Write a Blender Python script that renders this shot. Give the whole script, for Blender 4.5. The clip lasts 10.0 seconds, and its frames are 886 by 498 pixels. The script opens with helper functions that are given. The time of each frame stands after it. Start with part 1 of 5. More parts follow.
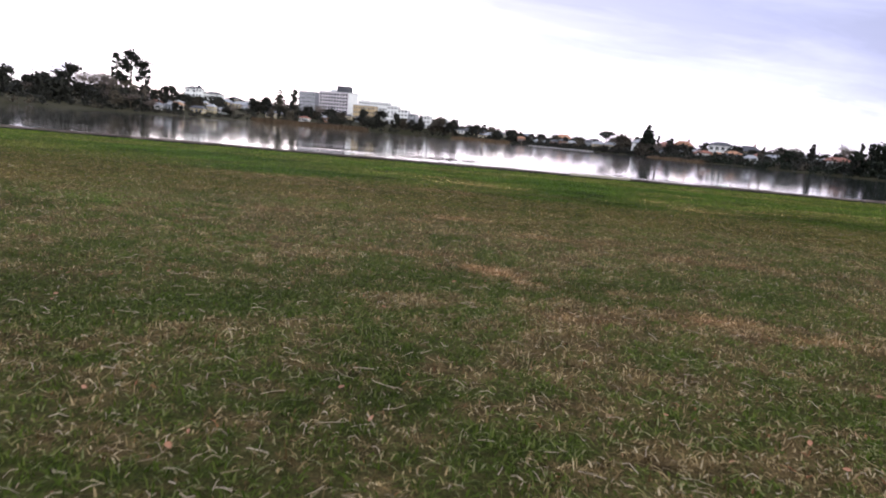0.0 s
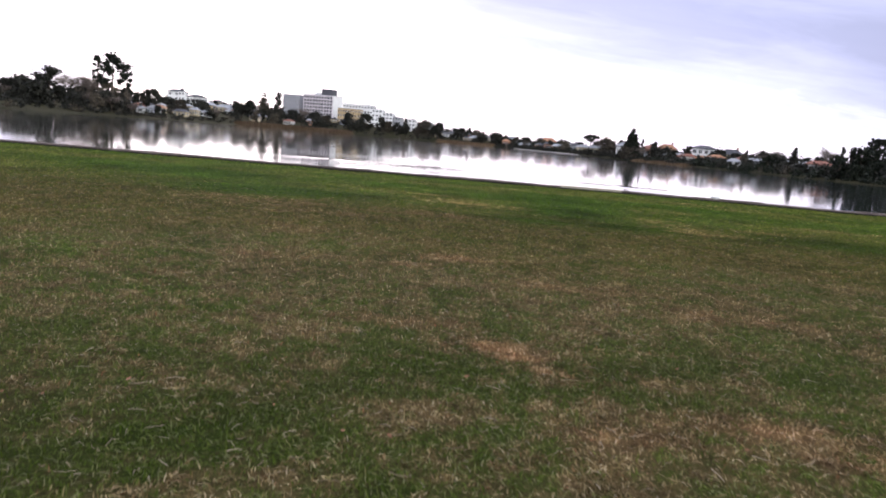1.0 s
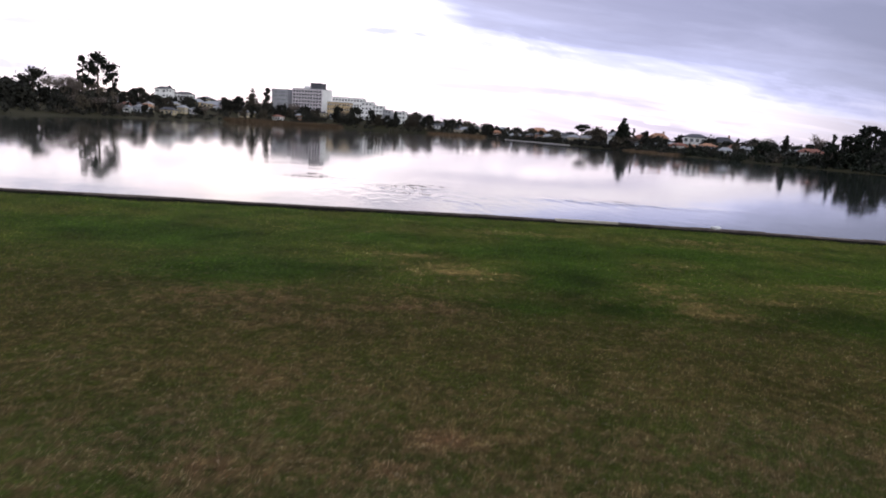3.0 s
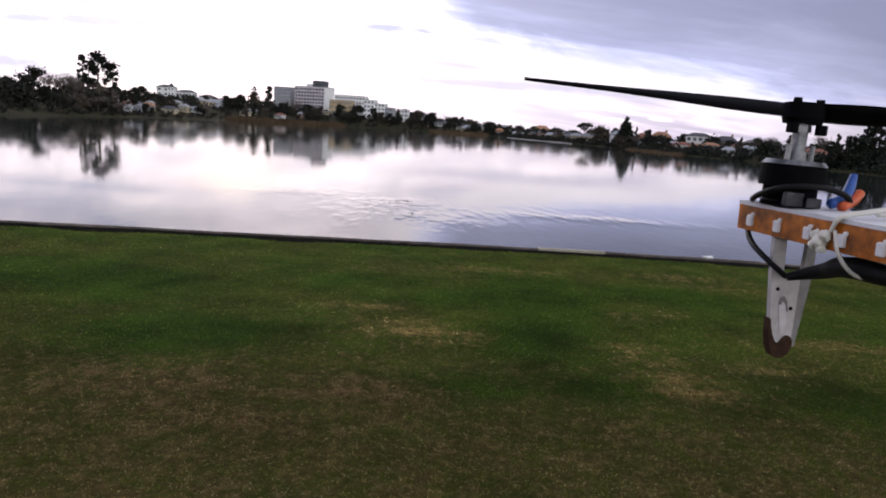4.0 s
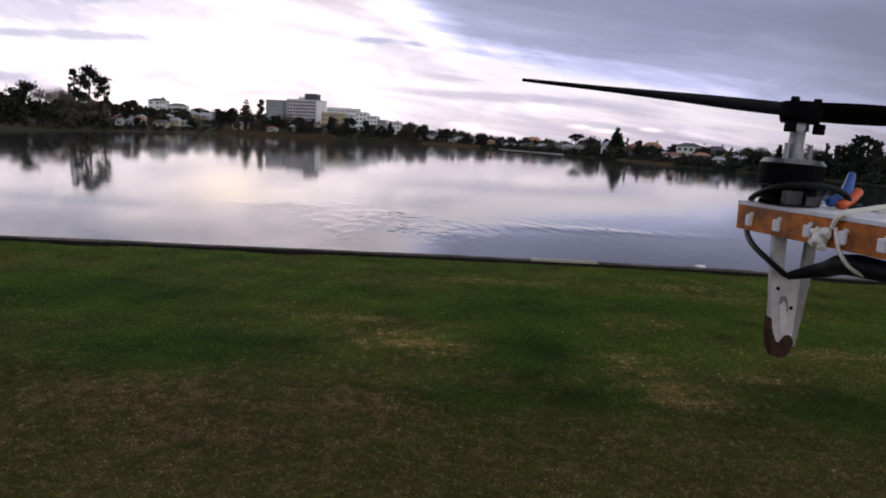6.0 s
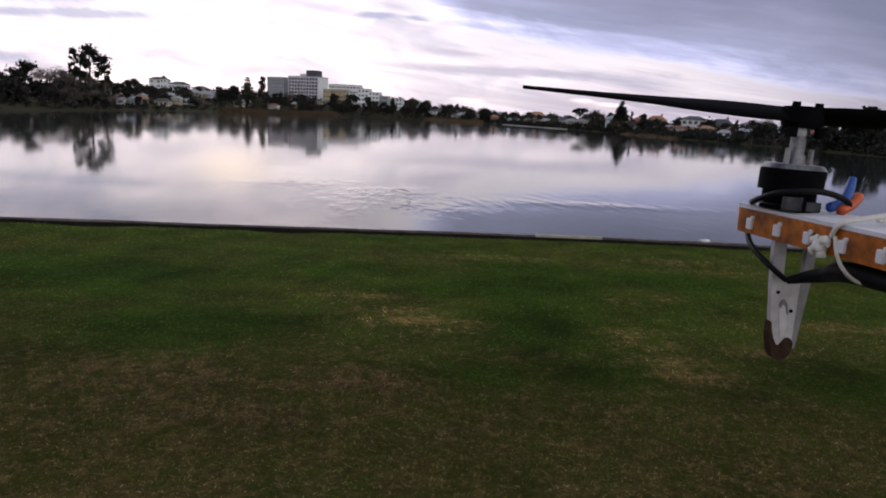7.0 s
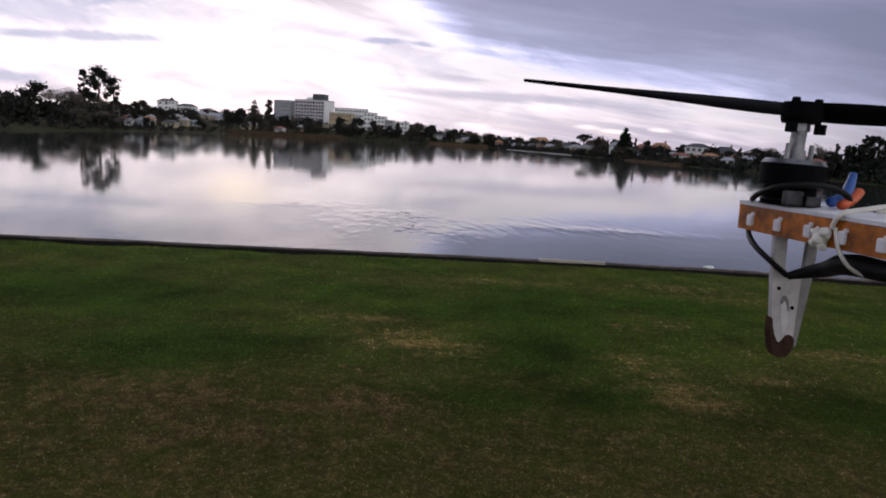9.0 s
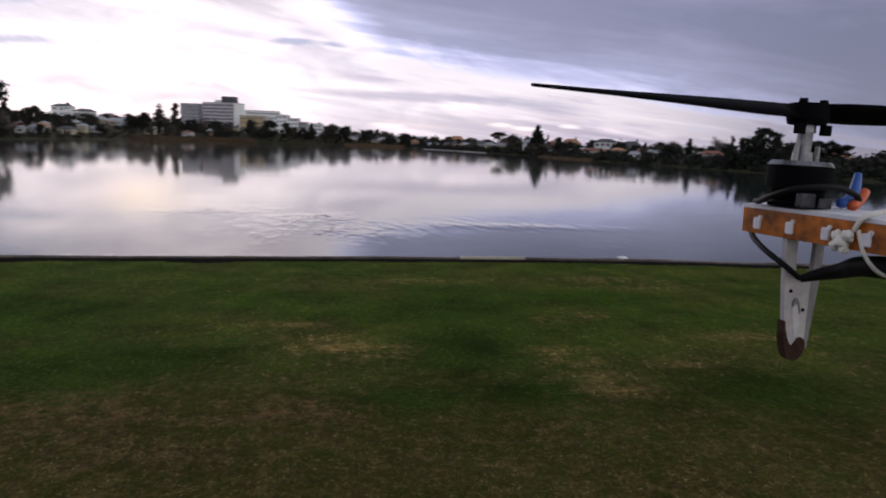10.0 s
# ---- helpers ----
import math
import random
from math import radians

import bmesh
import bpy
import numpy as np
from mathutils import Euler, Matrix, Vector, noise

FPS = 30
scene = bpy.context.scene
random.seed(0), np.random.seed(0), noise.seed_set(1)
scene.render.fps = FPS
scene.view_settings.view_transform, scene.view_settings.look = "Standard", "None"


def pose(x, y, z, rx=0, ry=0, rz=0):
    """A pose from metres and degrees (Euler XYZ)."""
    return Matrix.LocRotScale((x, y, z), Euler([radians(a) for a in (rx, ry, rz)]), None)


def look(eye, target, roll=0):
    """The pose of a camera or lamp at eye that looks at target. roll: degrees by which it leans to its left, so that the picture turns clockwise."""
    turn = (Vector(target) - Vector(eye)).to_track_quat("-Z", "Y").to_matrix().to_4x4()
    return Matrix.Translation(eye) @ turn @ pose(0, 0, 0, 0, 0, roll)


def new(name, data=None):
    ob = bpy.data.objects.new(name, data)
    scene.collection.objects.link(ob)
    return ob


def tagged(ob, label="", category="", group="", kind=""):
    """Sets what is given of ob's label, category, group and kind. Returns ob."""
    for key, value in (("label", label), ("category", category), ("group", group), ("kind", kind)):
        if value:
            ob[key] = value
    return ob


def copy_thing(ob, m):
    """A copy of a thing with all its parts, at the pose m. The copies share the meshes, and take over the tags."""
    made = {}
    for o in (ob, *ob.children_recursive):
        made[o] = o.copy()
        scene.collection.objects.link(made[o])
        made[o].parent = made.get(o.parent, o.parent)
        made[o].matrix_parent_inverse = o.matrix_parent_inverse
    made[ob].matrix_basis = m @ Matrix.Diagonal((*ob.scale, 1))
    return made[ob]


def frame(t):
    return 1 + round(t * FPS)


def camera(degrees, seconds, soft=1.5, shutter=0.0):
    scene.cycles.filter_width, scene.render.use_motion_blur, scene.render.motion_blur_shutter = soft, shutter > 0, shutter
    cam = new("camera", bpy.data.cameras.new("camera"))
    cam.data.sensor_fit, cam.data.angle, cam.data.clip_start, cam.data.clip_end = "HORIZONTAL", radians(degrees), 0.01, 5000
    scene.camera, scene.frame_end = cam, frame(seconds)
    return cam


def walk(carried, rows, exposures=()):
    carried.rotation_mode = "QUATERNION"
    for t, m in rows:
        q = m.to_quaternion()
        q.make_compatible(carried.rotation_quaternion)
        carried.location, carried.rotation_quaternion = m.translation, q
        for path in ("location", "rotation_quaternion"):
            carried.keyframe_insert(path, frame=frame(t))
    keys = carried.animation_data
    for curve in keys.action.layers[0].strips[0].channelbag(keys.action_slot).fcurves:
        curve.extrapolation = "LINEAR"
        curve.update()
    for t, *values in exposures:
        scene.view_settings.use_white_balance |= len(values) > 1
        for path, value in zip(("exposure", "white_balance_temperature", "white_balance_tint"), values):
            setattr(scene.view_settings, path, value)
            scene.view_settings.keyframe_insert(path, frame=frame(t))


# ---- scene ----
cam = camera(67.0, 10.0, soft=1.9, shutter=0.3)

# seconds, eye, tilt from straight down, heading, lean
PATH = [
    (0, -0.199, -2.864, 0.830, 80.45, 1.55, 5.00),
    (0.5, -0.255, -2.675, 0.950, 78.81, -0.05, 4.38),
    (1, -0.330, -2.416, 1.070, 80.79, 0.31, 4.97),
    (1.5, -0.418, -2.185, 1.210, 81.16, 0.97, 5.16),
    (2, -0.513, -2.012, 1.490, 80.98, 0.39, 2.80),
    (2.5, -0.555, -1.932, 1.900, 80.33, -0.39, 3.77),
    (2.7, -0.552, -1.874, 1.985, 80.25, -0.38, 3.78),
    (3.75, 0.262, -0.372, 3.030, 79.40, -0.12, 3.75),
    (4, 0.269, -0.359, 3.038, 79.74, -0.05, 3.72),
    (4.5, 0.270, -0.360, 3.034, 80.65, 0.19, 3.78),
    (5, 0.268, -0.359, 3.034, 80.89, -0.19, 3.14),
    (6.3, 0.266, -0.358, 3.034, 80.60, -0.70, 3.35),
    (6.5, 0.265, -0.358, 3.038, 80.16, -0.77, 3.29),
    (7, 0.267, -0.358, 3.046, 78.74, -0.35, 2.74),
    (7.5, 0.268, -0.358, 3.048, 78.04, -0.15, 3.22),
    (8, 0.270, -0.360, 3.042, 79.03, 0.35, 3.62),
    (8.5, 0.270, -0.360, 3.040, 79.62, 0.28, 3.30),
    (9, 0.269, -0.360, 3.034, 80.75, 0.04, 3.39),
    (9.5, 0.268, -0.359, 3.033, 81.07, -0.23, 3.28),
    (10, 0.237, -0.340, 3.036, 81.07, -6.85, 2.08),
]
EXPOSURES = [(0, 1.22), (1, 1.2), (1.5, 1.12), (2, 0.86), (2.5, 0.6), (3, 0.5), (4, 0.38), (4.5, 0.14), (5, 0.06), (6.5, -0.06), (10, -0.08)]
walk(cam, [(t, pose(x, y, z, rx, 0, rz) @ pose(0, 0, 0, 0, 0, lean)) for t, x, y, z, rx, rz, lean in PATH], EXPOSURES)

# ---- world and sun: broken overcast, bright low ahead, a dark cloud bank overhead and to one side ----
SUN_UP, SUN_SIDE = 22.0, -18.0        # elevation, and bearing from straight ahead


def math_node(nt, op, a, b=None, c=None, clamp=False):
    n = nt.nodes.new("ShaderNodeMath")
    n.operation, n.use_clamp = op, clamp
    for k, v in enumerate((a, b, c)):
        if v is None:
            continue
        if isinstance(v, (int, float)):
            n.inputs[k].default_value = v
        else:
            nt.links.new(v, n.inputs[k])
    return n.outputs[0]


def ramp_node(nt, fac, stops, smooth=True):
    n = nt.nodes.new("ShaderNodeValToRGB")
    n.color_ramp.interpolation = "EASE" if smooth else "LINEAR"
    while len(n.color_ramp.elements) < len(stops):
        n.color_ramp.elements.new(0.5)
    for e, (p, c) in zip(n.color_ramp.elements, stops):
        e.position, e.color = p, (*c, 1) if len(c) == 3 else c
    nt.links.new(fac, n.inputs[0])
    return n.outputs[0]


def mix_node(nt, fac, a, b, blend="MIX"):
    n = nt.nodes.new("ShaderNodeMix")
    n.data_type, n.blend_type = "RGBA", blend
    for k, v in ((0, fac), (6, a), (7, b)):
        if isinstance(v, (int, float)):
            n.inputs[k].default_value = v
        elif isinstance(v, tuple):
            n.inputs[k].default_value = (*v, 1)
        else:
            nt.links.new(v, n.inputs[k])
    return n.outputs[2]


def noise_node(nt, vec, scale, detail=3.0, rough=0.55, distortion=0.0):
    n = nt.nodes.new("ShaderNodeTexNoise")
    n.inputs["Scale"].default_value = scale
    n.inputs["Detail"].default_value = detail
    n.inputs["Roughness"].default_value = rough
    n.inputs["Distortion"].default_value = distortion
    if vec is not None:
        nt.links.new(vec, n.inputs["Vector"])
    return n.outputs[0]


def vec_node(nt, x, y, z=0.0):
    n = nt.nodes.new("ShaderNodeCombineXYZ")
    for k, v in enumerate((x, y, z)):
        if isinstance(v, (int, float)):
            n.inputs[k].default_value = v
        else:
            nt.links.new(v, n.inputs[k])
    return n.outputs[0]


world = bpy.data.worlds.new("overcast_sky")
scene.world = world
world.use_nodes = True
nt = world.node_tree
nt.nodes.clear()
sky = nt.nodes.new("ShaderNodeTexSky")
sky.sky_type, sky.sun_disc = "NISHITA", False
sky.sun_elevation, sky.sun_rotation = radians(SUN_UP), radians(SUN_SIDE)
coord = nt.nodes.new("ShaderNodeTexCoord")
sep = nt.nodes.new("ShaderNodeSeparateXYZ")
nt.links.new(coord.outputs["Generated"], sep.inputs[0])
# the cloud deck as a level sheet overhead
lift = math_node(nt, "ADD", math_node(nt, "MAXIMUM", sep.outputs[2], 0.0), 0.08)
deck_x = math_node(nt, "DIVIDE", sep.outputs[0], lift)
deck_y = math_node(nt, "DIVIDE", sep.outputs[1], lift)
along = math_node(nt, "ADD", math_node(nt, "MULTIPLY", deck_x, 0.67), math_node(nt, "MULTIPLY", deck_y, 0.745))
across = math_node(nt, "SUBTRACT", math_node(nt, "MULTIPLY", deck_x, 0.745), math_node(nt, "MULTIPLY", deck_y, 0.67))
across = math_node(nt, "ADD", across, 2.53)
streak = noise_node(nt, vec_node(nt, math_node(nt, "MULTIPLY", along, 0.34), math_node(nt, "MULTIPLY", across, 0.7), 3.1), 1.0, 3.0, 0.5, 0.3)
puffs = noise_node(nt, vec_node(nt, math_node(nt, "MULTIPLY", along, 0.9), math_node(nt, "MULTIPLY", across, 1.5), 7.7), 1.3, 5.0, 0.55, 0.3)
shift = math_node(nt, "ADD", math_node(nt, "MULTIPLY", math_node(nt, "SUBTRACT", streak, 0.5), 2.2),
                  math_node(nt, "MULTIPLY", math_node(nt, "SUBTRACT", puffs, 0.5), 0.7))
thick = math_node(nt, "ADD", across, shift)
thick = math_node(nt, "MULTIPLY_ADD", thick, 1 / 9.0, 0.55, clamp=True)
cloud = ramp_node(nt, thick, [(0.0, (1.35, 1.3, 1.36)), (0.30, (1.28, 1.18, 1.25)), (0.36, (1.16, 1.06, 1.14)), (0.43, (1.24, 1.11, 1.17)), (0.475, (1.0, 0.91, 1.04)), (0.52, (0.66, 0.63, 0.86)),
                              (0.575, (0.36, 0.37, 0.57)), (0.67, (0.24, 0.25, 0.39)), (0.75, (0.35, 0.36, 0.54)), (0.86, (0.5, 0.52, 0.62)),
                              (1.0, (1.25, 1.24, 1.28))], smooth=False)


# ahead, over the lake: side is the tangent of the bearing, rise the tangent of the height above the horizon
level = math_node(nt, "SQRT", math_node(nt, "ADD", math_node(nt, "MULTIPLY", sep.outputs[0], sep.outputs[0]), math_node(nt, "MULTIPLY", sep.outputs[1], sep.outputs[1])))
side = math_node(nt, "DIVIDE", sep.outputs[0], math_node(nt, "MAXIMUM", sep.outputs[1], 0.15))
rise = math_node(nt, "DIVIDE", math_node(nt, "MAXIMUM", sep.outputs[2], 0.0), math_node(nt, "MAXIMUM", level, 0.05))


def drift(su, sv, seed, detail=5.0, rough=0.55, twist=0.4, fall=0.11):
    """Cloud texture drawn out along streaks that sink to one side."""
    sunk = math_node(nt, "MULTIPLY_ADD", side, fall, rise)
    return math_node(nt, "SUBTRACT", noise_node(nt, vec_node(nt, math_node(nt, "MULTIPLY", side, su), math_node(nt, "MULTIPLY", sunk, sv), seed), 1.0, detail, rough, twist), 0.5)


def scrap_at(cu, cv, ru, rv, tilt=0.0, wisp=0.6, seed=0.0):
    """A single small cloud with a ragged outline."""
    du = math_node(nt, "MULTIPLY", math_node(nt, "SUBTRACT", side, cu), 1 / ru)
    dv = math_node(nt, "MULTIPLY", math_node(nt, "SUBTRACT", math_node(nt, "MULTIPLY_ADD", side, -tilt, rise), cv - tilt * cu), 1 / rv)
    d2 = math_node(nt, "ADD", math_node(nt, "MULTIPLY", du, du), math_node(nt, "MULTIPLY", dv, dv))
    soft = math_node(nt, "POWER", 2.718, math_node(nt, "MULTIPLY", d2, -1.0))
    return math_node(nt, "MULTIPLY_ADD", drift(26.0, 90.0, 40.0 + seed), wisp * 3.0, math_node(nt, "MULTIPLY_ADD", soft, 1.9, -0.62), clamp=True)


# bright broken cloud low ahead
sheen = math_node(nt, "MULTIPLY_ADD", drift(5.0, 22.0, 5.0, 5.0, 0.55, 0.6), 2.6, 0.45, clamp=True)
low = mix_node(nt, sheen, (0.89, 0.83, 0.98), (1.36, 1.25, 1.33))
# soft billows, dull and rosy-bright, in the glare
billow = math_node(nt, "MULTIPLY_ADD", drift(7.0, 24.0, 83.0, 4.0, 0.55, 0.8), 4.2, 0.5, clamp=True)
low = mix_node(nt, 1.0, low, mix_node(nt, billow, (0.86, 0.86, 0.90), (1.30, 1.22, 1.20)), "MULTIPLY")
# broken grey cloud higher up
high = nt.nodes.new("ShaderNodeMapRange")
high.interpolation_type = "SMOOTHSTEP"
nt.links.new(rise, high.inputs[0])
high.inputs[1].default_value, high.inputs[2].default_value = 0.125, 0.21
broken = math_node(nt, "MULTIPLY", math_node(nt, "MULTIPLY_ADD", drift(5.0, 26.0, 61.0, 5.0, 0.6, 0.6), 4.0, 0.35, clamp=True), high.outputs[0])
low = mix_node(nt, broken, low, (0.52, 0.48, 0.60))
# greyer streaks towards the dark bank, with pale rosy gaps
cover = nt.nodes.new("ShaderNodeMapRange")
cover.interpolation_type = "SMOOTHSTEP"
nt.links.new(side, cover.inputs[0])
cover.inputs[1].default_value, cover.inputs[2].default_value = -0.32, 0.42
streaky = math_node(nt, "MULTIPLY_ADD", drift(3.0, 62.0, 9.0, 4.0, 0.55, 0.3), 3.4, 0.16)
streaky = math_node(nt, "MULTIPLY", math_node(nt, "MULTIPLY_ADD", cover.outputs[0], 0.75, streaky, clamp=True), cover.outputs[0])
low = mix_node(nt, streaky, low, (0.54, 0.49, 0.65))
dusk = nt.nodes.new("ShaderNodeMapRange")
dusk.interpolation_type = "SMOOTHSTEP"
nt.links.new(side, dusk.inputs[0])
dusk.inputs[1].default_value, dusk.inputs[2].default_value = 0.26, 0.80
low = mix_node(nt, math_node(nt, "MULTIPLY", dusk.outputs[0], 0.9), low, (0.27, 0.255, 0.35))
rosy = math_node(nt, "MULTIPLY", math_node(nt, "MULTIPLY_ADD", drift(4.0, 75.0, 17.0, 3.0, 0.5, 0.3), 5.0, -0.35, clamp=True), cover.outputs[0])
low = mix_node(nt, math_node(nt, "MULTIPLY", rosy, math_node(nt, "MULTIPLY_ADD", dusk.outputs[0], -0.6, 0.75)), low, (1.04, 0.85, 0.91))
# one long grey streak across the middle, and small scraps before the bright part
for cu, cv, ru, rv, tilt, much in ((0.07, 0.066, 0.20, 0.009, -0.01, 0.8), (0.30, 0.060, 0.16, 0.010, -0.06, 0.6), (0.02, 0.088, 0.11, 0.006, -0.02, 0.45)):
    low = mix_node(nt, math_node(nt, "MULTIPLY", scrap_at(cu, cv, ru, rv, tilt, 0.45, 3.0), much), low, (0.55, 0.52, 0.70))
for cu, cv, ru, rv, tilt, much in ((-0.105, 0.135, 0.045, 0.0055, 0.03, 0.9), (-0.045, 0.134, 0.030, 0.0050, -0.03, 0.9), (0.004, 0.130, 0.026, 0.0050, 0.0, 0.85), (0.10, 0.118, 0.10, 0.0045, -0.11, 0.8),
                                  (-0.55, 0.104, 0.18, 0.0075, 0.05, 0.75), (-0.66, 0.046, 0.09, 0.010, 0.0, 0.85), (-0.50, 0.158, 0.07, 0.014, 0.1, 0.8), (-0.62, 0.20, 0.12, 0.02, 0.1, 0.7), (-0.60, 0.128, 0.17, 0.022, 0.05, 0.55)):
    low = mix_node(nt, math_node(nt, "MULTIPLY", scrap_at(cu, cv, ru, rv, tilt, 0.6, 11.0), much), low, (0.47, 0.50, 0.74))
# bright cloud tops peeping over the skyline
for cu, cv, ru in ((0.20, 0.030, 0.022), (0.305, 0.031, 0.020), (0.03, 0.024, 0.03), (0.24, 0.026, 0.03)):
    low = mix_node(nt, math_node(nt, "MULTIPLY", scrap_at(cu, cv, ru, 0.004, -0.03, 0.5, 70.0), 0.9), low, (1.2, 1.1, 1.15))
# the sun's place behind the cloud, warm and bright
gu, gv = math_node(nt, "MULTIPLY_ADD", side, 1 / 0.055, 0.315 / 0.055), math_node(nt, "MULTIPLY_ADD", rise, 1 / 0.024, -0.085 / 0.024)
disc_glow = math_node(nt, "POWER", 2.718, math_node(nt, "MULTIPLY", math_node(nt, "ADD", math_node(nt, "MULTIPLY", gu, gu), math_node(nt, "MULTIPLY", gv, gv)), -1.0))
low = mix_node(nt, disc_glow, low, (1.75, 1.45, 1.32))
# the dark bank: its edge sinks to one side and climbs steeply overhead
edge = math_node(nt, "MULTIPLY_ADD", side, -0.135, 0.131)
edge = math_node(nt, "MULTIPLY_ADD", math_node(nt, "MAXIMUM", math_node(nt, "SUBTRACT", 0.03, side), 0.0), 0.5, edge)
depth = math_node(nt, "SUBTRACT", rise, edge)
ragged = math_node(nt, "MULTIPLY_ADD", drift(5.0, 30.0, 23.0, 6.0, 0.6, 0.5), 0.085, math_node(nt, "MULTIPLY", drift(2.2, 60.0, 31.0, 3.0, 0.5, 0.2), 0.05))
depth = math_node(nt, "MULTIPLY_ADD", math_node(nt, "ADD", depth, ragged), 4.0, 0.2, clamp=True)
bank = ramp_node(nt, depth, [(0.0, (1.2, 1.12, 1.2)), (0.16, (1.12, 1.02, 1.12)), (0.20, (0.90, 0.86, 1.10)), (0.25, (0.62, 0.61, 0.88)), (0.32, (0.41, 0.41, 0.59)), (0.42, (0.34, 0.335, 0.48)),
                             (0.56, (0.30, 0.295, 0.425)), (0.8, (0.27, 0.27, 0.39)), (1.0, (0.34, 0.34, 0.47))], smooth=False)
bank = mix_node(nt, math_node(nt, "MULTIPLY", dusk.outputs[0], 0.8), mix_node(nt, 1.0, bank, (0.95, 0.98, 1.06), "MULTIPLY"), (0.20, 0.205, 0.31))
inside = ramp_node(nt, depth, [(0.14, (0, 0, 0)), (0.215, (1, 1, 1))])
# clear bright sky along the bank's lower edge
rim = ramp_node(nt, depth, [(0.02, (0, 0, 0)), (0.11, (1, 1, 1))])
low = mix_node(nt, math_node(nt, "MULTIPLY", rim, math_node(nt, "MULTIPLY_ADD", dusk.outputs[0], -0.8, 0.7, clamp=True)), low, (1.14, 1.04, 1.12))
ahead = mix_node(nt, inside, low, bank)
# soft lighter billows in the bank
ahead = mix_node(nt, math_node(nt, "MULTIPLY", math_node(nt, "MULTIPLY_ADD", drift(2.6, 16.0, 51.0, 5.0, 0.6, 0.6), 3.0, 0.1, clamp=True), inside), ahead, mix_node(nt, 1.0, ahead, (1.35, 1.34, 1.3), "MULTIPLY"))
front = nt.nodes.new("ShaderNodeMapRange")
front.interpolation_type = "SMOOTHSTEP"
nt.links.new(math_node(nt, "SUBTRACT", sep.outputs[1], math_node(nt, "MULTIPLY", sep.outputs[2], 1.6)), front.inputs[0])
front.inputs[1].default_value, front.inputs[2].default_value = 0.05, 0.45
cloud = mix_node(nt, front.outputs[0], cloud, ahead)
scaled = mix_node(nt, 1.0, sky.outputs[0], (0.09, 0.09, 0.09), "MULTIPLY")
total = mix_node(nt, 0.93, scaled, cloud)
back = nt.nodes.new("ShaderNodeBackground")
nt.links.new(total, back.inputs[0])
back.inputs[1].default_value = 1.0
out = nt.nodes.new("ShaderNodeOutputWorld")
nt.links.new(back.outputs[0], out.inputs[0])

sun = new("sun", bpy.data.lights.new("sun", "SUN"))
sun.data.energy, sun.data.angle, sun.data.color = 0.5, radians(14), (1.0, 0.95, 0.88)
away = Vector((math.sin(radians(SUN_SIDE)) * math.cos(radians(SUN_UP)), math.cos(radians(SUN_SIDE)) * math.cos(radians(SUN_UP)), math.sin(radians(SUN_UP))))
sun.matrix_world = look(away * 50, (0, 0, 0))


# ---- materials ----
def material(name, rough=0.8, metal=0.0, spec=0.3):
    m = bpy.data.materials.new(name)
    m.use_nodes = True
    b = m.node_tree.nodes["Principled BSDF"]
    b.inputs["Roughness"].default_value, b.inputs["Metallic"].default_value = rough, metal
    b.inputs["Specular IOR Level"].default_value = spec
    return m, m.node_tree, b


def place(nt):
    return nt.nodes.new("ShaderNodeNewGeometry").outputs["Position"]


def local(nt):
    return nt.nodes.new("ShaderNodeTexCoord").outputs["Object"]


def bumped(nt, bsdf, height, strength, distance):
    n = nt.nodes.new("ShaderNodeBump")
    n.inputs["Strength"].default_value, n.inputs["Distance"].default_value = strength, distance
    nt.links.new(height, n.inputs["Height"])
    nt.links.new(n.outputs[0], bsdf.inputs["Normal"])


def mottled(name, a, b, scale, rough=0.8, metal=0.0, spec=0.3, fine=8.0, bump=0.3, depth=0.01, own=True, by_object=0.0):
    """Two colours mixed by coarse and fine noise, with relief; by_object: how far single objects differ in lightness."""
    m, nt, bsdf = material(name, rough, metal, spec)
    vec = local(nt) if own else place(nt)
    n1, n2 = noise_node(nt, vec, scale, 4.0), noise_node(nt, vec, scale * fine, 3.0)
    f = math_node(nt, "MULTIPLY_ADD", math_node(nt, "SUBTRACT", n2, 0.5), 0.8, math_node(nt, "MULTIPLY_ADD", math_node(nt, "SUBTRACT", n1, 0.5), 2.2, 0.5), clamp=True)
    col = mix_node(nt, f, a, b)
    if by_object:
        r = nt.nodes.new("ShaderNodeObjectInfo").outputs["Random"]
        k = math_node(nt, "MULTIPLY_ADD", r, 2 * by_object, 1 - by_object)
        col = mix_node(nt, 1.0, col, vec_node(nt, k, k, k), "MULTIPLY")
    nt.links.new(col, bsdf.inputs["Base Color"])
    if bump:
        bumped(nt, bsdf, n2, bump, depth)
    return m


